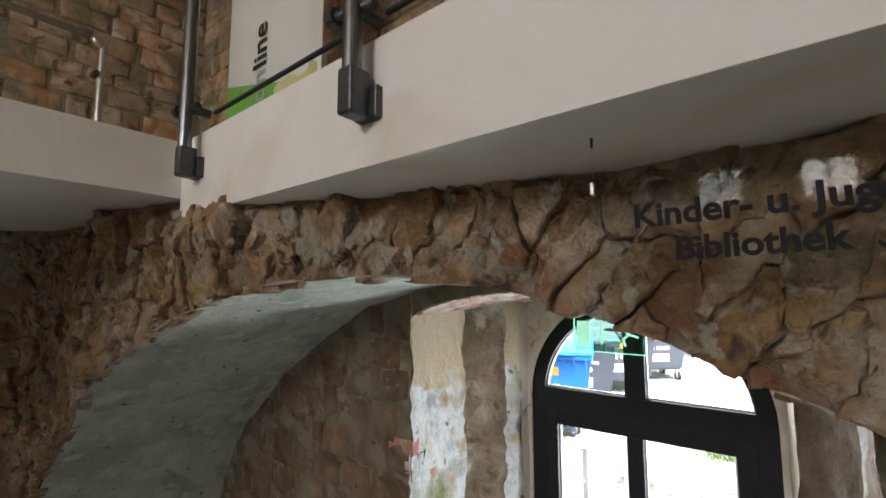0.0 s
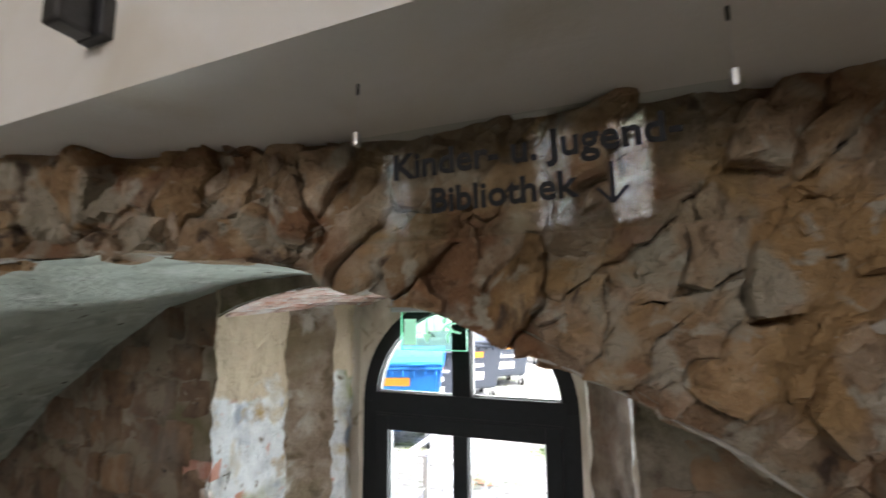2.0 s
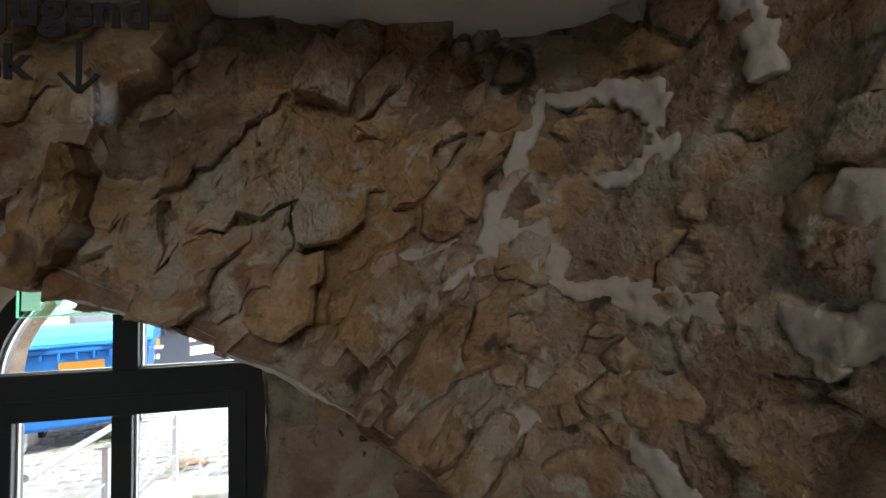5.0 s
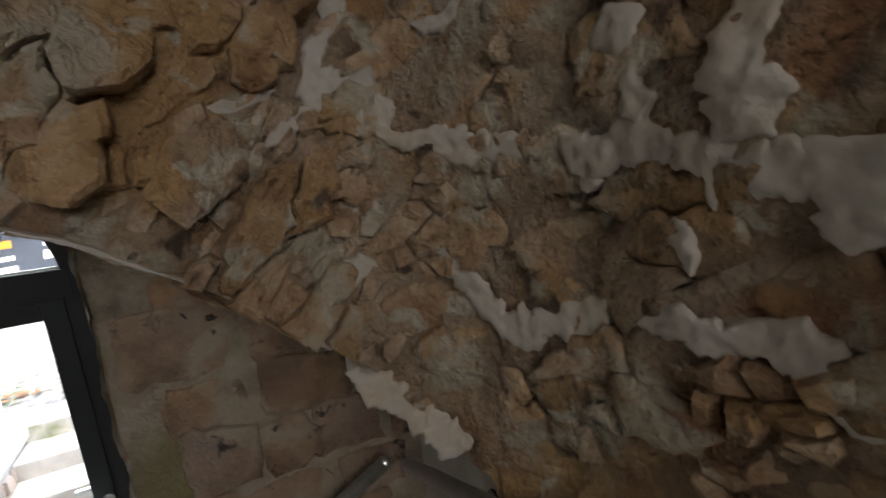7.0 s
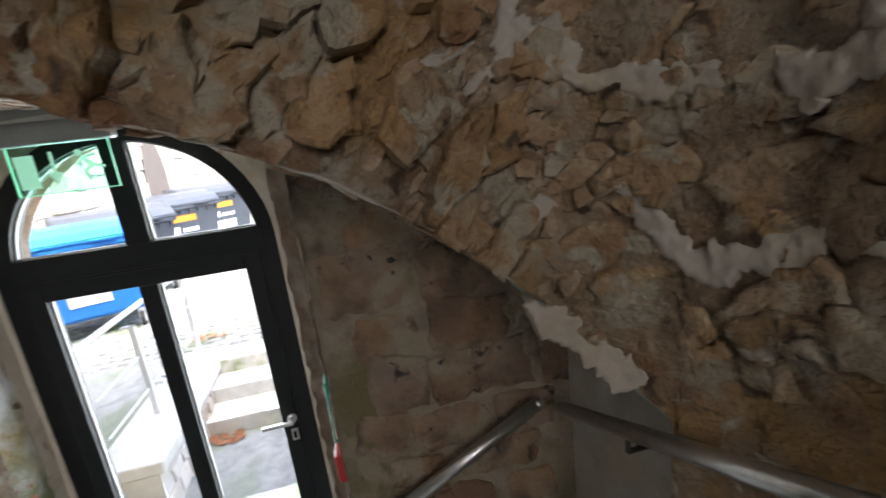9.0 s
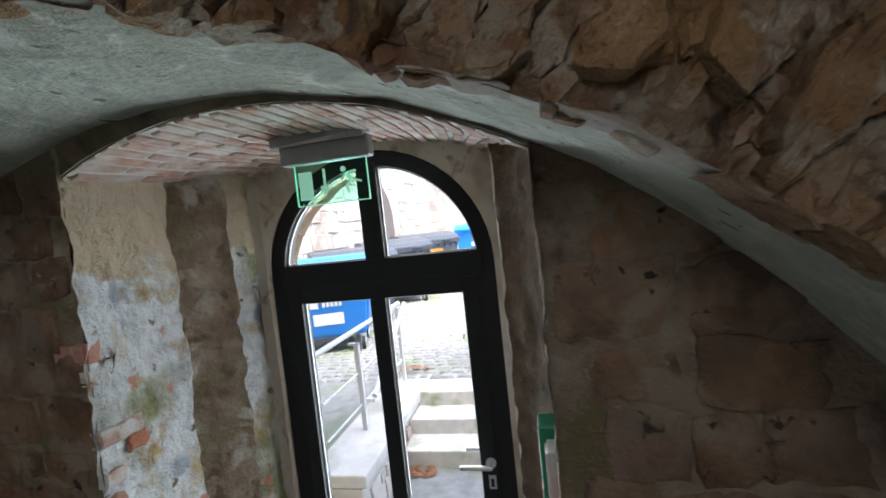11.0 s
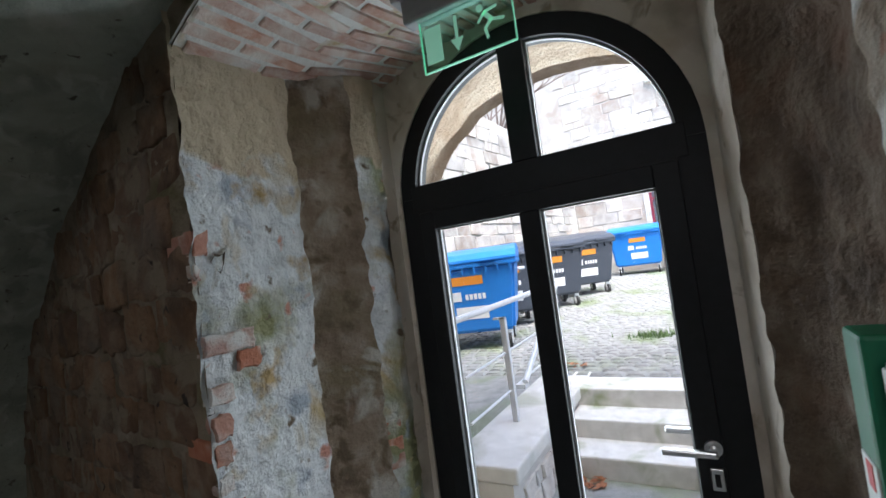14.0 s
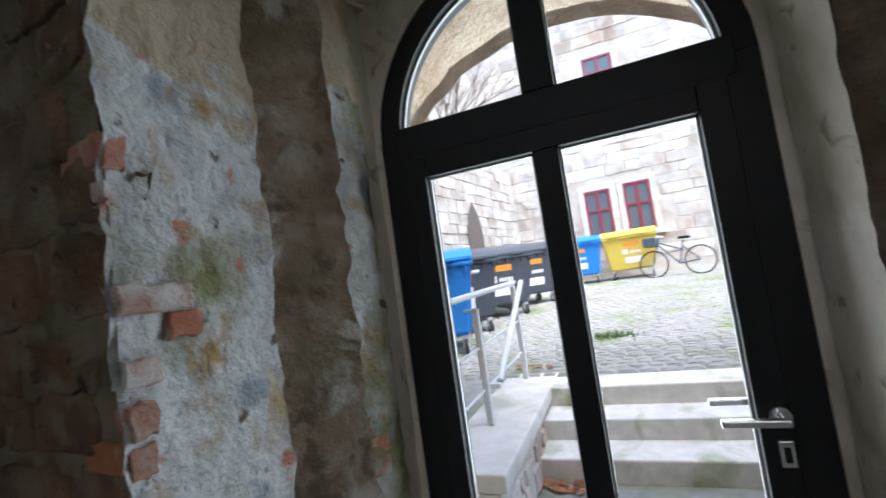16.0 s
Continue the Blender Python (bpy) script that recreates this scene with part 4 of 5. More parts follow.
def text_mesh(name, body, size, material, parent, m, bold=0.0):
    """Flat letters as a mesh, lying in their own x-y plane, put at m."""
    cu = bpy.data.curves.new(name, "FONT")
    cu.body, cu.size, cu.offset, cu.extrude, cu.resolution_u = body, size, bold, 0.0006, 3
    tmp = bpy.data.objects.new(name, cu)
    me = bpy.data.meshes.new_from_object(tmp)
    bpy.data.objects.remove(tmp)
    me.materials.append(material)
    ob = new(name, me)
    ob.parent = parent
    ob.matrix_world = m
    xs = [v.co.x for v in me.vertices]
    return ob, (max(xs) - min(xs)) if xs else 0


# hanging glass sign
SY = 1.115
sign = empty("hanging_sign", "clear glass sign with black lettering hung below the slab", "sign")
g = part("plate", boxed((0.122, SY, 2.632), (0.636, SY + 0.006, 2.795), 0.001), SIGNGLASS, sign)
for x in (0.13, 0.627):
    part("clamp", boxed((x - 0.004, SY - 0.004, 2.784), (x + 0.004, SY + 0.010, 2.806), 0.002), STEEL, sign)
    part("wire", tubed((x, SY + 0.003, 2.81), (x, SY + 0.003, 2.887), 0.0004, 6), STEEL, sign)
    part("ceiling_hook", tubed((x, SY + 0.003, 2.868), (x, SY + 0.003, 2.886), 0.0025, 8), DARKSTEEL, sign)
for words, x0, z0, width in (("Kinder- u. Jugend-", 0.194, 2.722, 0.374), ("Bibliothek", 0.252, 2.669, 0.198)):
    ob, w = text_mesh("lettering", words, 0.045, BLACK, sign, Matrix(), 0.0013)
    ob.matrix_world = pose(x0, SY - 0.002, z0, 90, 0, 0) @ Matrix.Rotation(radians(1.5), 4, "Z") @ Matrix.Scale(width / w, 4)
bm = bmesh.new()
box(bm, (0.4875, SY - 0.0025, 2.664), (0.4925, SY - 0.001, 2.713))
for sgn in (-1, 1):
    box(bm, (-0.0022, -0.0008, 0.0), (0.0022, 0.0008, 0.026), m=pose(0.49, SY - 0.0018, 2.662, 0, 42 * sgn, 0))
part("arrow", bm, BLACK, sign)

# escape-route light over the door
FIXTURE = mat("fixture_grey", [(0.30, 0.31, 0.32), (0.36, 0.37, 0.38)], scale=20, rough=0.45, bump=0.02)
SIGNGREEN = glass_mat("green_glass", (0.70, 0.93, 0.83))
PICTO = plain("lit_pictogram", (0.45, 0.95, 0.70), 0.5, 0.0, 0.05)
EDGE = plain("lit_edge", (0.30, 0.90, 0.60), 0.4, 0.0, 0.06)
exit_sign = empty("exit_light", "grey escape-route light with a green edge-lit glass plate", "exit sign")
EY = 2.35
part("base", boxed((-0.21, -0.05, -0.05), (0.21, 0.05, 0.032), 0.006), FIXTURE, exit_sign).matrix_world = pose(-0.248, EY, 2.658, 0, -3.5, 0)
part("lamp_housing", boxed((-0.43, EY - 0.03, 2.525), (-0.06, EY + 0.03, 2.608), 0.008), FIXTURE, exit_sign)
part("reflector", boxed((-0.42, EY - 0.048, 2.595), (-0.07, EY - 0.043, 2.62), 0.001), STEEL, exit_sign)
part("status_light", boxed((0.19, -0.053, 0.008), (0.197, -0.0495, 0.015), 0.0), plain("green_led", (0.1, 1.0, 0.3), 0.4, 0, 1.0), exit_sign).matrix_world = pose(-0.248, EY, 2.658, 0, -3.5, 0)
gp = part("glass_plate", boxed((-0.387, EY - 0.004, 2.363), (-0.085, EY + 0.004, 2.525), 0.001), SIGNGREEN, exit_sign)
for lo, hi in (((-0.387, EY - 0.005, 2.3615), (-0.085, EY + 0.005, 2.365)), ((-0.3885, EY - 0.005, 2.363), (-0.386, EY + 0.005, 2.525)), ((-0.0865, EY - 0.005, 2.363), (-0.084, EY + 0.005, 2.525))):
    part("lit_edge", boxed(lo, hi, 0.0), EDGE, exit_sign)
bm = bmesh.new()
box(bm, (-0.372, EY - 0.0065, 2.385), (-0.315, EY - 0.0045, 2.495))
part("door_symbol", bm, PICTO, exit_sign)
bm = bmesh.new()
box(bm, (-0.268, EY - 0.0065, 2.43), (-0.258, EY - 0.0045, 2.5))
f = [bm.verts.new(p) for p in ((-0.285, EY - 0.006, 2.432), (-0.241, EY - 0.006, 2.432), (-0.263, EY - 0.006, 2.392))]
bm.faces.new(f)
part("arrow_symbol", bm, PICTO, exit_sign)
bm = bmesh.new()
for a, b, w in (((-0.172, 2.472), (-0.150, 2.445), 0.014), ((-0.150, 2.445), (-0.112, 2.435), 0.009), ((-0.150, 2.445), (-0.172, 2.425), 0.009), ((-0.172, 2.425), (-0.166, 2.395), 0.009),
                ((-0.172, 2.472), (-0.130, 2.478), 0.008), ((-0.172, 2.47), (-0.192, 2.448), 0.008)):
    d = Vector((b[0] - a[0], 0, b[1] - a[1]))
    box(bm, (-0.5 * w, -0.001, 0), (0.5 * w, 0.001, d.length), m=Matrix.Translation((a[0], EY - 0.0055, a[1])) @ Vector((0, 0, 1)).rotation_difference(d).to_matrix().to_4x4())
bmesh.ops.create_cone(bm, cap_ends=True, segments=16, radius1=0.011, radius2=0.011, depth=0.002, matrix=pose(-0.182, EY - 0.0055, 2.488, 90, 0, 0))
part("pictogram", bm, PICTO, exit_sign)

# handrails
def handrail(name, a, b, brackets, to_wall):
    rail_ = empty(name, "round brushed-steel handrail on wall brackets", "handrail", "stair handrails")
    a, b = Vector(a), Vector(b)
    bm = bmesh.new()
    tube(bm, a, b, 0.02, 20)
    for p in (a, b):
        bmesh.ops.create_uvsphere(bm, u_segments=14, v_segments=8, radius=0.0199, matrix=Matrix.Translation(p))
    part("rail_tube", bm, STEEL, rail_, smooth=True)
    for f in brackets:
        p = a.lerp(b, f)
        q = p + Vector((0, 0, -0.055))
        bm = bmesh.new()
        tube(bm, p + Vector((0, 0, -0.015)), q, 0.006, 8)
        tube(bm, q, q + Vector(to_wall), 0.006, 8)
        tube(bm, q + Vector(to_wall) * 0.9, q + Vector(to_wall), 0.022, 14)
        part("bracket", bm, DARKSTEEL, rail_)
    return rail_


handrail("handrail", (1.11, end_y(1.11) - 0.075, 1.578), (0.56, end_y(0.56) - 0.075, 1.262), (0.24, 0.85), (0.008, 0.075, 0))
handrail("handrail", (1.165, 1.62, 1.578), (1.175, 0.5, 2.065), (0.27, 0.85), (0.085, 0, 0))

# door fittings
NICKEL = mat("satin_nickel", [(0.55, 0.55, 0.56), (0.66, 0.66, 0.67)], scale=40, rough=0.28, bump=0.01, metallic=1.0)
for side, y0 in ((-1, DY - 0.012), (1, DY + 0.06)):
    h = part("handle", tubed((0.222, y0, 1.128), (0.222, y0 + side * 0.05, 1.128), 0.0105, 14), NICKEL, leaf, "satin metal lever handle")
    part("lever", boxed((0.085, y0 + side * 0.05 - 0.009, 1.118), (0.234, y0 + side * 0.05 + 0.009, 1.139), 0.006), NICKEL, h)
    part("rosette", tubed((0.222, y0, 1.128), (0.222, y0 + side * 0.008, 1.128), 0.024, 24), NICKEL, h)
    part("keyhole_rosette", boxed((0.205, min(y0, y0 + side * 0.008), 1.005), (0.239, max(y0, y0 + side * 0.008), 1.070), 0.003), NICKEL, leaf)
part("keyhole", boxed((0.215, DY - 0.0225, 1.018), (0.229, DY - 0.0195, 1.055), 0.0), BLACK, leaf)
GASKET = mat("light_gasket", [(0.42, 0.43, 0.44), (0.52, 0.53, 0.54)], scale=20, rough=0.4, bump=0.0)
for x0, x1, z0, z1 in ((-0.627, -0.273, 0.22, 1.922), (-0.197, 0.174, 0.22, 1.922)):
    for lo, hi in (((x0, DY + 0.018, z0), (x0 + 0.007, DY + 0.029, z1)), ((x1 - 0.007, DY + 0.018, z0), (x1, DY + 0.029, z1)), ((x0, DY + 0.018, z1 - 0.006), (x1, DY + 0.029, z1))):
        part("glazing_bead", boxed(lo, hi, 0.0), GASKET, leaf)
bm = bmesh.new()
extrude_poly(bm, arc_pts(0.4809, 0.10, math.pi - 0.10, 40) + arc_pts(0.473, 0.10, math.pi - 0.10, 40)[::-1], DY + 0.026, DY + 0.038)
part("glazing_bead", bm, GASKET, door)
for lo, hi in (((-0.70, DY + 0.026, 2.108), (0.255, DY + 0.038, 2.115)), ((-0.179, DY + 0.026, 2.108), (-0.172, DY + 0.038, 2.53)), ((-0.283, DY + 0.026, 2.108), (-0.276, DY + 0.038, 2.53))):
    part("glazing_bead", boxed(lo, hi, 0.0), GASKET, door)
part("rebate", boxed((-0.70, DY - 0.006, 1.992), (0.25, DY + 0.02, 2.006), 0.001), FRAME, door)

# alarm boxes on the recess's other reveal
GREENBOX = mat("green_plastic", [(0.01, 0.16, 0.08), (0.015, 0.20, 0.10)], scale=20, rough=0.4, bump=0.02)
alarm = empty("door_alarm", "green plastic door alarm box with a red and white label", "alarm box")
part("housing", boxed((0.466, 2.12, 1.24), (0.545, 2.22, 1.566), 0.008), GREENBOX, alarm)
part("label_plate", boxed((0.4635, 2.13, 1.25), (0.4665, 2.205, 1.35), 0.0), plain("label_white", (0.75, 0.75, 0.72), 0.5), alarm)
part("label_stripe", boxed((0.462, 2.15, 1.30), (0.4638, 2.18, 1.345), 0.0), plain("label_red", (0.6, 0.03, 0.03), 0.5), alarm)
jbox = empty("junction_box", "small light grey electrical box", "electrical box")
part("housing", boxed((0.490, 2.03, 1.37), (0.545, 2.112, 1.53), 0.006), mat("grey_plastic", [(0.48, 0.48, 0.47), (0.55, 0.55, 0.54)], scale=20, rough=0.5, bump=0.02), jbox)
part("cover", boxed((0.484, 2.038, 1.38), (0.491, 2.105, 1.52), 0.003), mat("grey_cover", [(0.52, 0.53, 0.52), (0.58, 0.58, 0.57)], scale=20, rough=0.45, bump=0.02), jbox)
call = empty("red_call_box", "red plastic box low on the reveal", "call box")
part("housing", boxed((0.482, 1.91, 1.30), (0.545, 1.99, 1.405), 0.006), mat("red_plastic", [(0.35, 0.02, 0.02), (0.45, 0.03, 0.03)], scale=20, rough=0.4, bump=0.02), call)
part("face_plate", boxed((0.477, 1.918, 1.31), (0.4825, 1.982, 1.395), 0.002), plain("call_face", (0.5, 0.04, 0.04), 0.4), call)

# gallery balustrade
POSTSTEEL = mat("post_steel", [(0.16, 0.16, 0.17), (0.22, 0.22, 0.23)], scale=30, rough=0.3, bump=0.02, metallic=1.0)
def baluster(name, x, y, z0, z1):
    """Round steel post on a dark bracket at the slab's face, with a glass clamp."""
    p = empty(name, "round steel post bolted to the slab's face", "post", "balustrade posts", at=(x, y, z0))
    q = lambda n_, bm_, m_: part(n_, bm_, m_, p)
    q("tube", tubed((0, -0.045, 0.02), (0, -0.045, z1 - z0), 0.021, 20), POSTSTEEL)
    q("bracket", boxed((-0.022, -0.066, 0.0), (0.022, -0.012, 0.10), 0.006), DARKSTEEL)
    q("wall_plate", boxed((-0.026, -0.016, 0.0), (0.042, 0.012, 0.07), 0.004), DARKSTEEL)
    q("clamp", tubed((0, -0.045, 0.235), (0, 0.03, 0.235), 0.016, 14), DARKSTEEL)
    q("clamp_arm", tubed((-0.06, -0.045, 0.235), (0.05, -0.03, 0.235), 0.012, 12), DARKSTEEL)
    q("clamp_head", tubed((-0.075, -0.045, 0.235), (-0.05, -0.045, 0.235), 0.02, 14), DARKSTEEL)
    return p


for x, z0 in ((-1.165, 3.0), (-0.30, 2.978)):
    baluster("balustrade_post", x, slab_y(x) - 0.004, z0, 4.15)
pane = empty("balustrade_glass", "clear safety glass panel between the posts", "glass panel")
ang = math.degrees(math.atan(-0.035))
m = pose(-1.125, slab_y(-1.125) + 0.02, 3.23, 0, 0, ang)
part("pane", boxed((0, 0, 0), (0.72, 0.010, 0.8), 0.002), GLASS, pane).matrix_world = m
part("bottom_edge", boxed((0, -0.001, -0.004), (0.72, 0.011, 0.004), 0.0), RUBBERDARK, pane).matrix_world = m
m = pose(-0.275, slab_y(-0.275) + 0.02, 3.23, 0, 0, ang)
pane = empty("balustrade_glass", "clear safety glass panel between the posts", "glass panel")
part("pane", boxed((0, 0, 0), (0.9, 0.010, 0.8), 0.002), GLASS, pane).matrix_world = m
part("bottom_edge", boxed((0, -0.001, -0.004), (0.9, 0.011, 0.004), 0.0), RUBBERDARK, pane).matrix_world = m
# far balustrade across the side gallery
far_rail = empty("gallery_railing", "steel tube railing with glass infill on the side gallery", "railing")
bm = bmesh.new()
tube(bm, (-3.0, -1.5, 4.24), (-3.0, 1.12, 4.24), 0.021, 16)
tube(bm, (-3.0, 1.12, 4.24), (-3.0, 1.175, 4.19), 0.021, 16)
part("rail_tube", bm, STEEL, far_rail, smooth=True)
for y in (1.18, 0.1):
    part("post", tubed((-3.0, y, 3.155), (-3.0, y, 4.2), 0.021, 16), STEEL, far_rail)
    part("clamp", tubed((-3.04, y - 0.03, 4.0), (-2.96, y - 0.03, 4.0), 0.018, 12), DARKSTEEL, far_rail)
part("glass_infill", boxed((-3.005, 0.14, 3.25), (-2.995, 1.1, 4.1), 0.001), GLASS, far_rail)

# banner on the gallery
PAPER = mat("banner_print", [(0.70, 0.71, 0.70), (0.76, 0.77, 0.76)], scale=4, rough=0.55, bump=0.02)
GREENPRINT = plain("green_print", (0.16, 0.42, 0.07), 0.55)
GREYPRINT = plain("grey_print", (0.36, 0.40, 0.36), 0.55)
banner = empty("rollup_banner", "white and green printed banner standing on the gallery", "banner")
BX, BY = -2.19, 1.6
part("print", boxed((BX, BY, 3.16), (BX + 0.90, BY + 0.006, 5.1), 0.001), PAPER, banner)
part("foot", boxed((BX - 0.01, BY - 0.08, 3.16), (BX + 0.91, BY + 0.1, 3.21), 0.012), STEEL, banner)
bm = bmesh.new()
f = bm.faces.new([bm.verts.new(p) for p in ((BX, BY - 0.002, 3.17), (BX + 0.9, BY - 0.002, 3.17), (BX + 0.9, BY - 0.002, 3.62), (BX + 0.45, BY - 0.002, 3.74), (BX, BY - 0.002, 3.84))])
part("green_field", bm, GREENPRINT, banner)
bm = bmesh.new()
for i in range(26):
    a = random.Random(i)
    cx, cz = BX + a.uniform(0.5, 0.86), a.uniform(3.5, 3.70)
    bmesh.ops.create_cone(bm, cap_ends=True, segments=9, radius1=a.uniform(0.02, 0.05), radius2=0.01, depth=0.002, matrix=pose(cx, BY - 0.004, cz, 90, 0, 0))
tagged(part("flower_print", bm, plain("flower_print", (0.62, 0.58, 0.30), 0.6), banner), kind="stuff")
zz = 3.42
for words, mtl in (("ha ", PAPER), ("on", GREYPRINT), ("line", BLACK)):
    ob, w = text_mesh("lettering", words, 0.185, mtl, banner, Matrix(), 0.003)
    ob.matrix_world = Matrix(((0, -1, 0, BX + 0.42), (0, 0, -1, BY - 0.006), (1, 0, 0, zz), (0, 0, 0, 1)))
    zz += w + (0.06 if words == "ha " else 0.02)
bm = bmesh.new()
for i, w in enumerate((0.26, 0.30, 0.22, 0.34)):
    box(bm, (BX + 0.48, BY - 0.004, 4.38 - i * 0.05), (BX + 0.48 + w, BY - 0.002, 4.395 - i * 0.05))
part("small_print", bm, GREYPRINT, banner)

# ---- things in the courtyard ----
def paint(name, c):
    return mat(name, [tuple(0.85 * k for k in c), c], scale=5, rough=0.34, bump=0.04, fine=40)


BLUE, ANTH, YELLOW = paint("blue_plastic", (0.02, 0.20, 0.62)), paint("dark_grey_plastic", (0.055, 0.065, 0.085)), paint("yellow_plastic", (0.62, 0.47, 0.08))
TYRE = plain("tyre_rubber", (0.02, 0.02, 0.02), 0.8)
WHITEPRINT, ORANGE = plain("white_print", (0.75, 0.76, 0.76), 0.5), plain("orange_print", (0.75, 0.28, 0.03), 0.5)
ZINC = mat("galvanised_steel", [(0.56, 0.58, 0.60), (0.70, 0.72, 0.73)], scale=25, rough=0.55, bump=0.03, metallic=0.25)


def container(color, name, label):
    """Four-wheeled waste container, 1.37 m wide; its front looks along -y from its own middle."""
    c = empty(name, label, "waste container", "courtyard waste containers")
    bm = bmesh.new()
    lows, tops = [], []
    for x, y in ((-0.56, -0.40), (0.56, -0.40), (0.56, 0.40), (-0.56, 0.40)):
        lows.append(bm.verts.new((x, y, 0.24)))
    for x, y in ((-0.66, -0.49), (0.66, -0.49), (0.66, 0.49), (-0.66, 0.49)):
        tops.append(bm.verts.new((x, y, 1.10)))
    bm.faces.new(lows[::-1])
    bm.faces.new(tops)
    for k in range(4):
        bm.faces.new((lows[k], lows[(k + 1) % 4], tops[(k + 1) % 4], tops[k]))
    bmesh.ops.bevel(bm, geom=list(bm.edges), offset=0.04, segments=3, affect="EDGES")
    body = part("body", bm, color, c)
    part("rim", boxed((-0.69, -0.52, 1.07), (0.69, 0.52, 1.13), 0.015), color, c)
    for i in range(9):
        x = -0.60 + i * 0.15
        part("rib", boxed((x - 0.012, -0.525, 1.0), (x + 0.012, -0.48, 1.075), 0.003), color, body)
    bm = bmesh.new()
    out = [(-0.53, 1.13), (-0.53, 1.17), (-0.40, 1.25), (-0.10, 1.31), (0.25, 1.33), (0.5, 1.30), (0.53, 1.13)]
    f = bm.faces.new([bm.verts.new((-0.69, y, z)) for y, z in out])
    r = bmesh.ops.extrude_face_region(bm, geom=[f])
    bmesh.ops.translate(bm, vec=(1.38, 0, 0), verts=[g_ for g_ in r["geom"] if isinstance(g_, bmesh.types.BMVert)])
    bmesh.ops.bevel(bm, geom=list(bm.edges), offset=0.012, segments=2, affect="EDGES")
    lid = part("lid", bm, color, c)
    for x in (-0.35, 0.35):
        part("lid_grip", boxed((x - 0.12, -0.56, 1.135), (x + 0.12, -0.52, 1.16), 0.006), color, lid)
    for sx in (-1, 1):
        part("trunnion", tubed((sx * 0.66, 0, 0.98), (sx * 0.76, 0, 0.98), 0.022, 12), ZINC, c)
        for sy in (-1, 1):
            w = part("wheel", tubed((sx * 0.48 - 0.022, sy * 0.33, 0.10), (sx * 0.48 + 0.022, sy * 0.33, 0.10), 0.10, 20), TYRE, c)
            part("hub", tubed((sx * 0.48 - 0.026, sy * 0.33, 0.10), (sx * 0.48 + 0.026, sy * 0.33, 0.10), 0.05, 14), ZINC, w)
            part("fork", boxed((sx * 0.48 - 0.04, sy * 0.33 - 0.03, 0.10), (sx * 0.48 + 0.04, sy * 0.33 + 0.03, 0.25), 0.006), ZINC, w)

    def sticker(n_, x0, z0, x1, z1, mtl):
        y = lambda z: -0.40 - 0.09 * (z - 0.24) / 0.86 - 0.006
        bm_ = bmesh.new()
        bm_.faces.new([bm_.verts.new(p) for p in ((x0, y(z0), z0), (x1, y(z0), z0), (x1, y(z1), z1), (x0, y(z1), z1))])
        part(n_, bm_, mtl, body)
    sticker("label", -0.16, 0.86, 0.24, 0.97, ORANGE)
    sticker("logo", -0.20, 0.66, -0.06, 0.78, WHITEPRINT)
    for k in range(5):
        sticker("print", -0.01 + 0.055 * k, 0.67, 0.03 + 0.055 * k, 0.74, WHITEPRINT)
    sticker("notice", -0.15, 0.42, 0.26, 0.58, WHITEPRINT)
    return c


blue = container(BLUE, "waste_container", "blue plastic waste container with rounded lid")
dark = container(ANTH, "waste_container", "dark grey plastic waste container with rounded lid")
yellow = container(YELLOW, "waste_container", "yellow plastic waste container beside the far wall")
blue.matrix_world = pose(-2.50, 6.6, ground_z(6.6), 0, 0, 18)
copy_thing(blue, pose(-1.2, 14.35, ground_z(14.3), 0, 0, 4))
yellow.matrix_world = pose(0.22, 14.4, ground_z(14.3), 0, 0, -3)
dark.matrix_world = pose(-2.65, 7.95, ground_z(7.95), 2, 0, 34)
for x, y, a in ((-2.4, 9.5, 36), (-2.09, 10.95, 38)):
    copy_thing(dark, pose(x, y, ground_z(y), 2, 0, a))

# flank wall with its railing
PALE = mat("pale_coping", [(0.50, 0.49, 0.46), (0.64, 0.63, 0.60)], scale=7, bump=0.3, fine=60, stain=(0.40, 0.40, 0.33), stain_scale=3)
YARDSTONE = mat("yard_stone", [(0.36, 0.33, 0.30), (0.50, 0.47, 0.43), (0.58, 0.56, 0.52)], scale=3, bump=0.6, fine=30, distance=0.02, spread=0.2, stain=(0.34, 0.27, 0.22), stain_scale=1.5)
YARDJOINT = mat("yard_joint", [(0.44, 0.42, 0.39), (0.56, 0.54, 0.50)], scale=4, bump=0.5, fine=30)
flank = empty("flank_wall", "low stone flank wall with a pale coping beside the steps", "wall", kind="structure")
part("core", boxed((-1.12, 3.36, -0.1), (-0.755, 5.3, 0.56), 0.0), YARDJOINT, flank)
part("coping", boxed((-1.16, 3.36, 0.56), (-0.72, 5.3, 0.652), 0.014), PALE, flank)
rg = random.Random(21)
FM, FP = courses(3.36, 5.2, 0.0, 0.56, 0.13, 0.2, rg)
lay("stone", flank, lambda u, v, d: (-0.755 + d, u, v), FM, lambda a, b: (a, b), lambda u, v: 3.4 < u < 4.9 and v < 0.52, YARDSTONE, gap=0.008, proud=(0.006, 0.03), rng=rg, rough=0.012, fine=0.05,
    rings=((1.0, 0.5), (0.9, 1.0)), polys=FP, smooth=False)
part("flank", boxed((0.95, 3.36, -0.1), (1.3, 5.3, 0.652), 0.01), PALE, flank)
yard_rail = empty("yard_railing", "galvanised steel railing on the flank wall", "railing")
for y, top in ((4.02, 1.37), (5.12, 1.44)):
    part("post", boxed((-0.99, y - 0.02, 0.652), (-0.95, y + 0.02, top), 0.004), ZINC, yard_rail)
part("post_arm", boxed((-1.04, 4.0, 1.355), (-0.95, 4.04, 1.37), 0.003), ZINC, yard_rail)
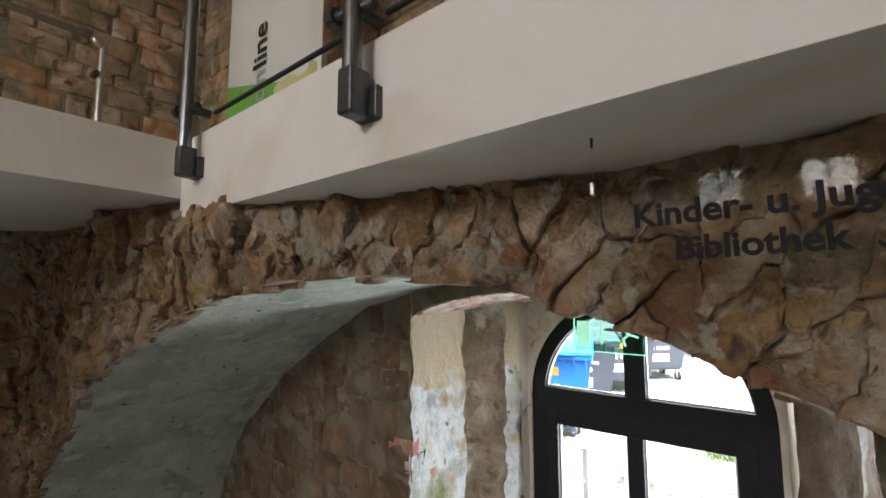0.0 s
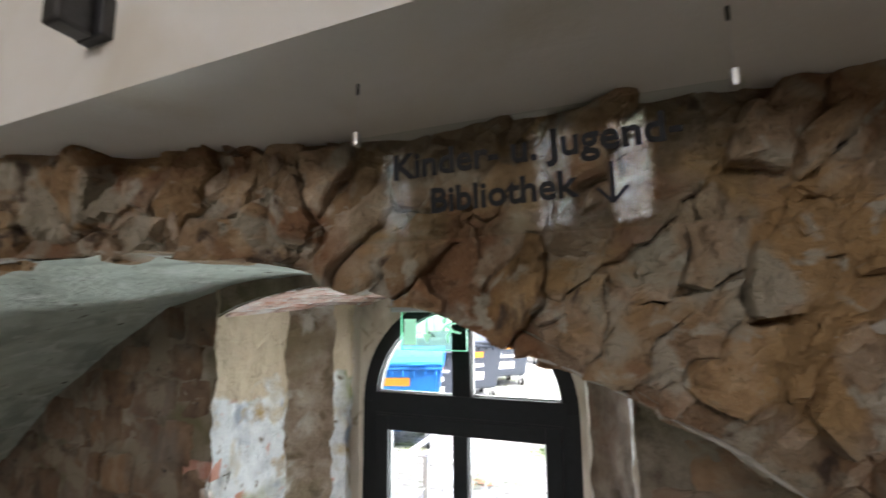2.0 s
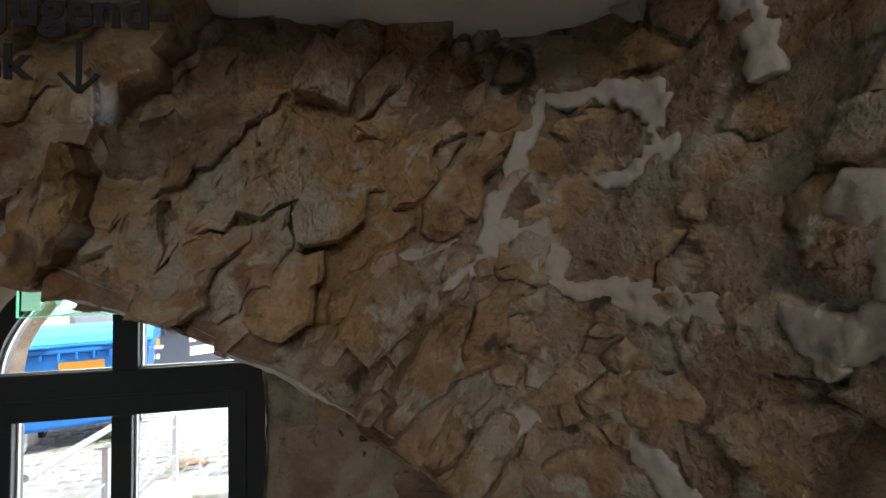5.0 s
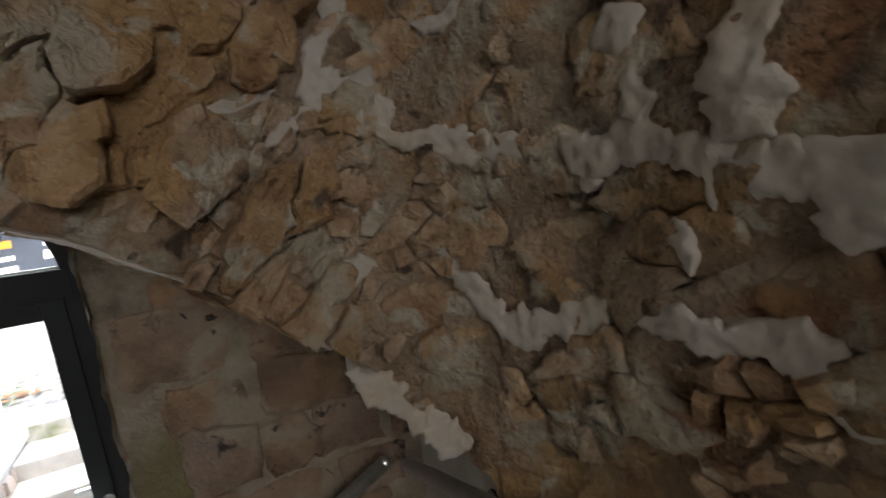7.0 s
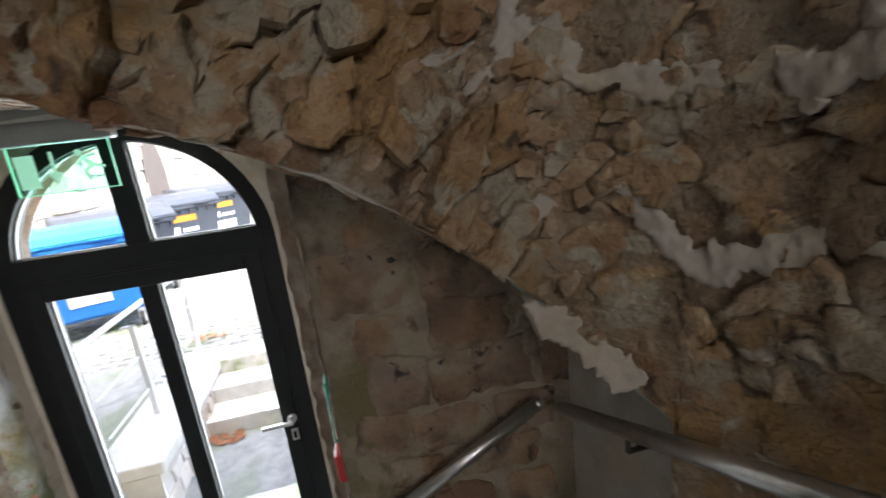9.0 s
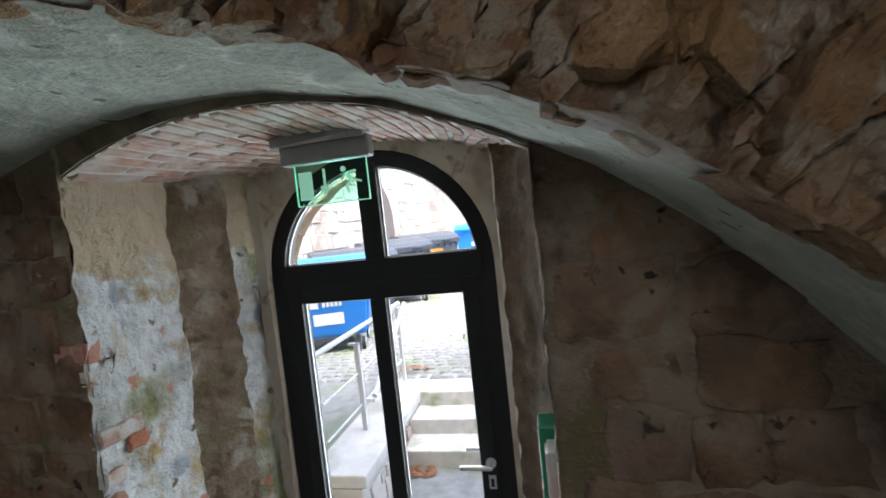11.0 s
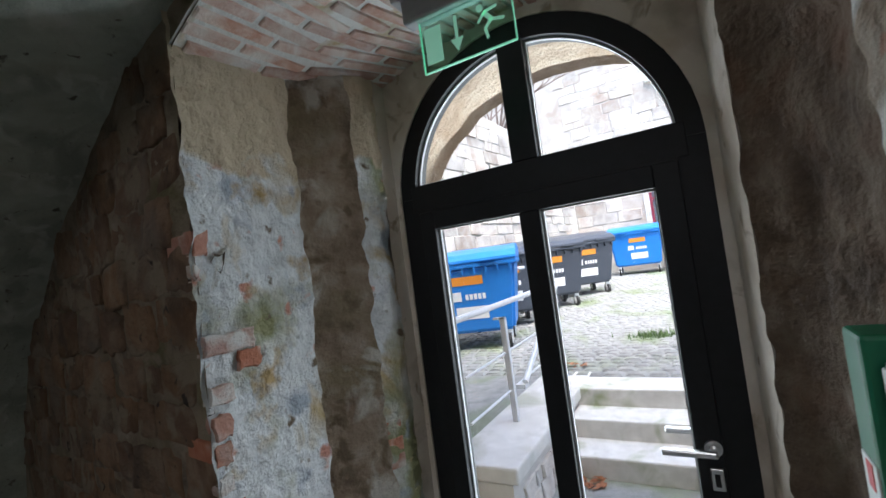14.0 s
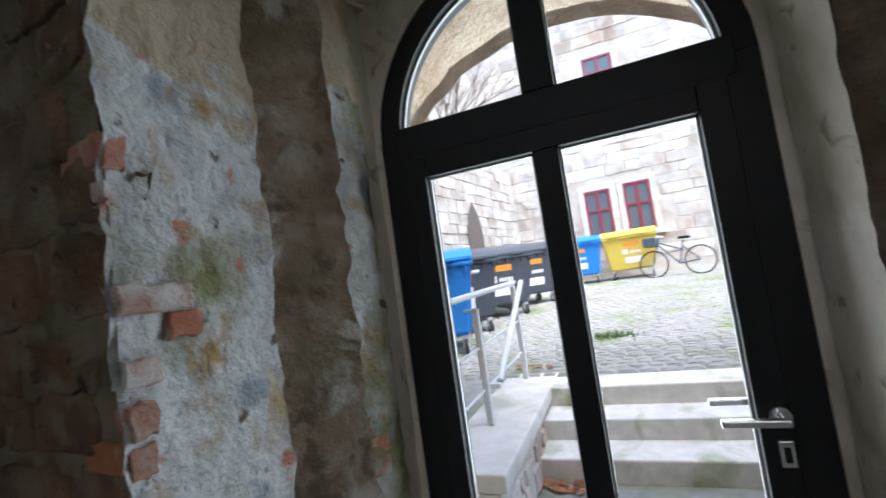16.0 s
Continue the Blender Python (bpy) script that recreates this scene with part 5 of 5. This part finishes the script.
part("top_rail", tubed((-1.04, 3.4, 1.44), (-0.97, 5.18, 1.47), 0.021, 14), ZINC, yard_rail)
part("mid_rail", tubed((-0.98, 3.4, 1.12), (-0.97, 5.12, 1.14), 0.008, 10), ZINC, yard_rail)
part("mid_rail", tubed((-0.98, 3.4, 0.86), (-0.97, 5.12, 0.88), 0.008, 10), ZINC, yard_rail)
part("stair_rail", tubed((-0.90, 5.16, 1.47), (-0.90, 4.1, 0.90), 0.021, 14), ZINC, yard_rail)
part("stair_rail_foot", boxed((-0.96, 4.06, 0.86), (-0.89, 4.14, 0.89), 0.003), ZINC, yard_rail)

# far building: blocks, windows
RED = paint("red_window_paint", (0.23, 0.035, 0.06))
DARKPANE = plain("window_pane", (0.10, 0.12, 0.14), 0.08)


def yard_window(x0, x1, z0, z1):
    w = empty("window", "red-painted wooden casement window in a pale stone surround")
    w.parent = court
    y = 15.5
    for lo, hi in (((x0 - 0.16, y - 0.03, z0 - 0.02), (x0, y + 0.1, z1 + 0.16)), ((x1, y - 0.03, z0 - 0.02), (x1 + 0.16, y + 0.1, z1 + 0.16)), ((x0, y - 0.03, z1), (x1, y + 0.1, z1 + 0.16))):
        part("surround", boxed(lo, hi, 0.01), PALE, w)
    part("sill", boxed((x0 - 0.22, y - 0.14, z0 - 0.16), (x1 + 0.22, y + 0.1, z0 - 0.02), 0.015), PALE, w)
    part("pane", boxed((x0, y - 0.012, z0), (x1, y - 0.006, z1), 0.0), DARKPANE, w)
    xm, zm = (x0 + x1) / 2, z0 + (z1 - z0) * 0.55
    bm_ = bmesh.new()
    for lo, hi in (((x0, y - 0.045, z0), (x0 + 0.07, y - 0.013, z1)), ((x1 - 0.07, y - 0.045, z0), (x1, y - 0.013, z1)), ((x0, y - 0.044, z1 - 0.07), (x1, y - 0.014, z1)), ((x0, y - 0.044, z0), (x1, y - 0.014, z0 + 0.07)),
                   ((xm - 0.04, y - 0.05, z0), (xm + 0.04, y - 0.012, z1)), ((x0, y - 0.047, zm - 0.03), (x1, y - 0.0125, zm + 0.03))):
        box(bm_, lo, hi, 0.004)
    part("casement", bm_, RED, w)


yard_window(-0.79, -0.06, 2.2, 3.6)
yard_window(0.32, 1.05, 2.2, 3.65)
yard_window(-0.24, 0.62, 6.5, 7.65)
court_blocks = random.Random(8)
CM, CP = courses(-3.4, 3.2, 1.2, 9.6, 0.30, 0.62, court_blocks, 0.02)


def clear_of_windows(u, v):
    return not any(x0 - 0.42 < u < x1 + 0.42 and z0 - 0.3 < v < z1 + 0.3 for x0, x1, z0, z1 in ((-0.79, 1.05, 2.2, 3.65), (-0.24, 0.62, 6.5, 7.65))) and -3.1 < u < 2.9


lay("stone", court, lambda u, v, d: (u, 15.5 - d, v), CM, lambda a, b: (a, b), clear_of_windows, YARDSTONE, gap=0.014, proud=(0.004, 0.03), rng=court_blocks, rough=0.012, fine=0.2,
    rings=((1.0, 0.5), (0.94, 1.0)), polys=CP, smooth=False)
# yard wall at the side, with a pointed niche drawn as a flat shade-coloured face
side = empty("yard_wall", "rough sandstone yard wall beside the containers", "wall", kind="structure")
A, B = Vector((-4.3, 3.4)), Vector((-2.95, 15.5))
run = (B - A).length
dirv = (B - A).normalized()
nv = Vector((dirv.y, -dirv.x))


def yard_point(u, v, d):
    p = A + dirv * u + nv * d
    return (p.x, p.y, v)


verts = [yard_point(u, v, d) for u in (0, run) for v in (-0.2, 4.6 if u else 5.6) for d in (0, -0.6)]
raw("core", verts, [(0, 2, 6, 4), (1, 5, 7, 3), (2, 3, 7, 6), (0, 1, 3, 2), (4, 6, 7, 5)], YARDJOINT, side)
SM, SP = courses(0.5, run, 0.5, 5.3, 0.27, 0.5, court_blocks, 0.02)
lay("stone", side, yard_point, SM, lambda a, b: (a, b), lambda u, v: 1.5 < u < run - 0.2 and ground_z(3.4 + u) < v < 5.45 - u * 0.08, YARDSTONE, gap=0.014, proud=(0.008, 0.05), rng=court_blocks, rough=0.015, fine=0.2,
    rings=((1.0, 0.5), (0.92, 1.0)), polys=SP, smooth=False)
# no hollow here: the niche's shade is the dark colour of this face
bm = bmesh.new()
f = bm.faces.new([bm.verts.new(yard_point(8.6 + a, z, 0.055)) for a, z in ((-0.45, 1.6), (0.45, 1.6), (0.45, 2.7), (0.3, 3.1), (0.0, 3.45), (-0.3, 3.1), (-0.45, 2.7))])
part("niche_shade_face", bm, plain("niche_shadow", (0.12, 0.10, 0.09), 0.9), side)


# bicycle leaning near the far wall
def bicycle(m):
    b = empty("bicycle", "dark city bicycle with a front basket by the far wall", "bicycle")
    DARKPAINT = plain("bicycle_paint", (0.05, 0.07, 0.10), 0.4)
    for x in (-0.52, 0.52):
        bm_ = bmesh.new()
        ring_pts = [(x + 0.33 * math.cos(k * math.tau / 28), 0.34 + 0.33 * math.sin(k * math.tau / 28)) for k in range(28)]
        for k in range(28):
            p, q_ = ring_pts[k], ring_pts[(k + 1) % 28]
            tube(bm_, (p[0], 0, p[1]), (q_[0], 0, q_[1]), 0.018, 6)
        w = part("wheel", bm_, TYRE, b)
        bm_ = bmesh.new()
        for k in range(10):
            an = k * math.tau / 20
            tube(bm_, (x - 0.32 * math.cos(an), 0, 0.34 - 0.32 * math.sin(an)), (x + 0.32 * math.cos(an), 0, 0.34 + 0.32 * math.sin(an)), 0.002, 4)
        part("spokes", bm_, ZINC, w)
    bm_ = bmesh.new()
    for p, q_ in (((-0.52, 0, 0.34), (-0.08, 0, 0.30)), ((-0.08, 0, 0.30), (-0.2, 0, 0.85)), ((-0.52, 0, 0.34), (-0.17, 0, 0.72)), ((-0.08, 0, 0.30), (0.36, 0, 0.80)), ((-0.18, 0, 0.62), (0.37, 0, 0.86)), ((0.52, 0, 0.34), (0.34, 0, 0.98))):
        tube(bm_, p, q_, 0.018, 8)
    part("frame", bm_, DARKPAINT, b)
    part("saddle", boxed((-0.36, -0.07, 0.88), (-0.10, 0.07, 0.94), 0.025), BLACK, b)
    part("handlebar", tubed((0.30, -0.28, 1.02), (0.30, 0.28, 1.02), 0.012, 8), ZINC, b)
    part("basket", boxed((0.38, -0.17, 0.78), (0.68, 0.17, 1.0), 0.02), DARKPAINT, b)
    b.matrix_world = m
    return b


bicycle(pose(1.15, 13.3, ground_z(13.3), 6, 0, 160))


# bare tree behind the yard wall
def bare_tree(base, height, seed):
    rt = random.Random(seed)
    t = empty("bare_tree", "leafless tree behind the yard wall", "tree", at=base)
    BARK = mat("bark", [(0.16, 0.12, 0.10), (0.26, 0.20, 0.17)], scale=10, bump=0.6, fine=40)
    trunk, limbs = bmesh.new(), bmesh.new()
    tube(trunk, (0, 0, -0.3), (0.1, 0, height * 0.45), 0.16, 10, 0.11)

    def grow(p, d, length, r, level):
        q_ = p + d * length
        tube(limbs, p, q_, r, 6, r * 0.6)
        if level:
            for _ in range(3):
                nd = (d + Vector((rt.uniform(-0.8, 0.8), rt.uniform(-0.8, 0.8), rt.uniform(-0.2, 0.6)))).normalized()
                grow(p + d * length * rt.uniform(0.5, 1.0), nd, length * rt.uniform(0.55, 0.8), r * 0.55, level - 1)
    for _ in range(5):
        grow(Vector((0.1, 0, height * rt.uniform(0.3, 0.45))), Vector((rt.uniform(-0.7, 0.7), rt.uniform(-0.7, 0.7), 0.8)).normalized(), height * 0.22, 0.07, 4)
    part("trunk", trunk, BARK, t)
    part("limbs", limbs, BARK, t)


bare_tree((-5.2, 14.0, 0.9), 9.0, 3)

# cobbles: the nearest stretch piece by piece, the rest as one
rc = random.Random(31)
cob = []
for k in range(3):
    h = 0.03
    vs = [(-0.5, -0.5, -1), (0.5, -0.5, -1), (0.5, 0.5, -1), (-0.5, 0.5, -1), (-0.47, -0.46, 0.0), (0.48, -0.47, 0.0), (0.46, 0.48, 0.0), (-0.48, 0.46, 0.0), (-0.3, -0.32, 1), (0.32, -0.28, 0.9), (0.28, 0.3, 1), (-0.3, 0.3, 0.95)]
    vs = [(a + rc.uniform(-0.05, 0.05), b + rc.uniform(-0.05, 0.05), c) for a, b, c in vs]
    fs = [(8, 9, 10, 11)]
    for r in (0, 4):
        fs += [(r + j, r + (j + 1) % 4, r + 4 + (j + 1) % 4, r + 4 + j) for j in range(4)]
    me = bpy.data.meshes.new("cobble")
    me.from_pydata(vs, [], fs)
    me.materials.append(COBBLE)
    cob.append((me, vs, fs))
allv, allf, count = [], [], 0
y = 5.15
while y < 14.6:
    x = -3.0 + rc.uniform(-0.1, 0.1)
    d = 0.13 * rc.uniform(0.85, 1.15)
    while x < 2.6:
        w = 0.15 * rc.uniform(0.75, 1.25)
        me, vs, fs = rc.choice(cob)
        zz = ground_z(y) + 0.004
        if y < 6.3 and -1.8 < x < 1.1 and count < 290:
            ob = new("cobble", me)
            ob.parent = ground
            ob.matrix_world = Matrix.Translation((x + w / 2, y + d / 2, zz)) @ Matrix.Diagonal((w * 0.93, d * 0.93, 0.016, 1))
            count += 1
        else:
            n = len(allv)
            hh = rc.uniform(0.012, 0.02)
            allv += [(x + w / 2 + a * w * 0.93, y + d / 2 + b * d * 0.93, zz + 0.034 * b * d + c * hh) for a, b, c in vs]
            allf += [tuple(k + n for k in f_) for f_ in fs]
        x += w
    y += d
tagged(raw("cobbles", allv, allf, COBBLE, ground), kind="stuff")

# fallen leaves by the steps and a tuft of grass between the cobbles
LEAF = mat("dead_leaf", [(0.22, 0.08, 0.04), (0.36, 0.16, 0.07)], scale=30, rough=0.8, bump=0.2)
rl = random.Random(41)
lv, lf = [], []
for k in range(90):
    if k < 55:
        x, y, z = rl.uniform(-0.74, -0.45), rl.uniform(4.05, 4.19), 0.236
    else:
        x, y, z = rl.uniform(-1.15, -0.8), rl.uniform(5.32, 5.5), ground_z(5.4) + 0.03
    a, r = rl.uniform(0, 6.28), rl.uniform(0.02, 0.04)
    n = len(lv)
    lv += [(x + r * math.cos(a + t_) * w_, y + r * math.sin(a + t_) * w_, z + rl.uniform(0, 0.02)) for t_, w_ in ((0, 1), (1.2, 0.5), (3.14, 0.9), (4.6, 0.5))]
    lf.append((n, n + 1, n + 2, n + 3))
tagged(raw("fallen_leaves", lv, lf, LEAF), "scattered reddish-brown fallen leaves by the steps", "leaves", kind="stuff")
GRASS = mat("grass_blade", [(0.06, 0.11, 0.03), (0.11, 0.18, 0.05)], scale=20, rough=0.7, bump=0.0)
lv, lf = [], []
for k in range(260):
    x, y = -0.30 + rl.gauss(0, 0.14), 6.75 + rl.gauss(0, 0.08)
    z, h, a = ground_z(y), rl.uniform(0.04, 0.11), rl.uniform(0, 6.28)
    n = len(lv)
    dx, dy = 0.008 * math.cos(a), 0.008 * math.sin(a)
    lv += [(x - dx, y - dy, z), (x + dx, y + dy, z), (x + rl.uniform(-0.04, 0.04), y + rl.uniform(-0.04, 0.04), z + h)]
    lf.append((n, n + 1, n + 2))
tagged(raw("grass_tuft", lv, lf, GRASS), "low green grass tuft between the cobbles", "grass", kind="stuff")
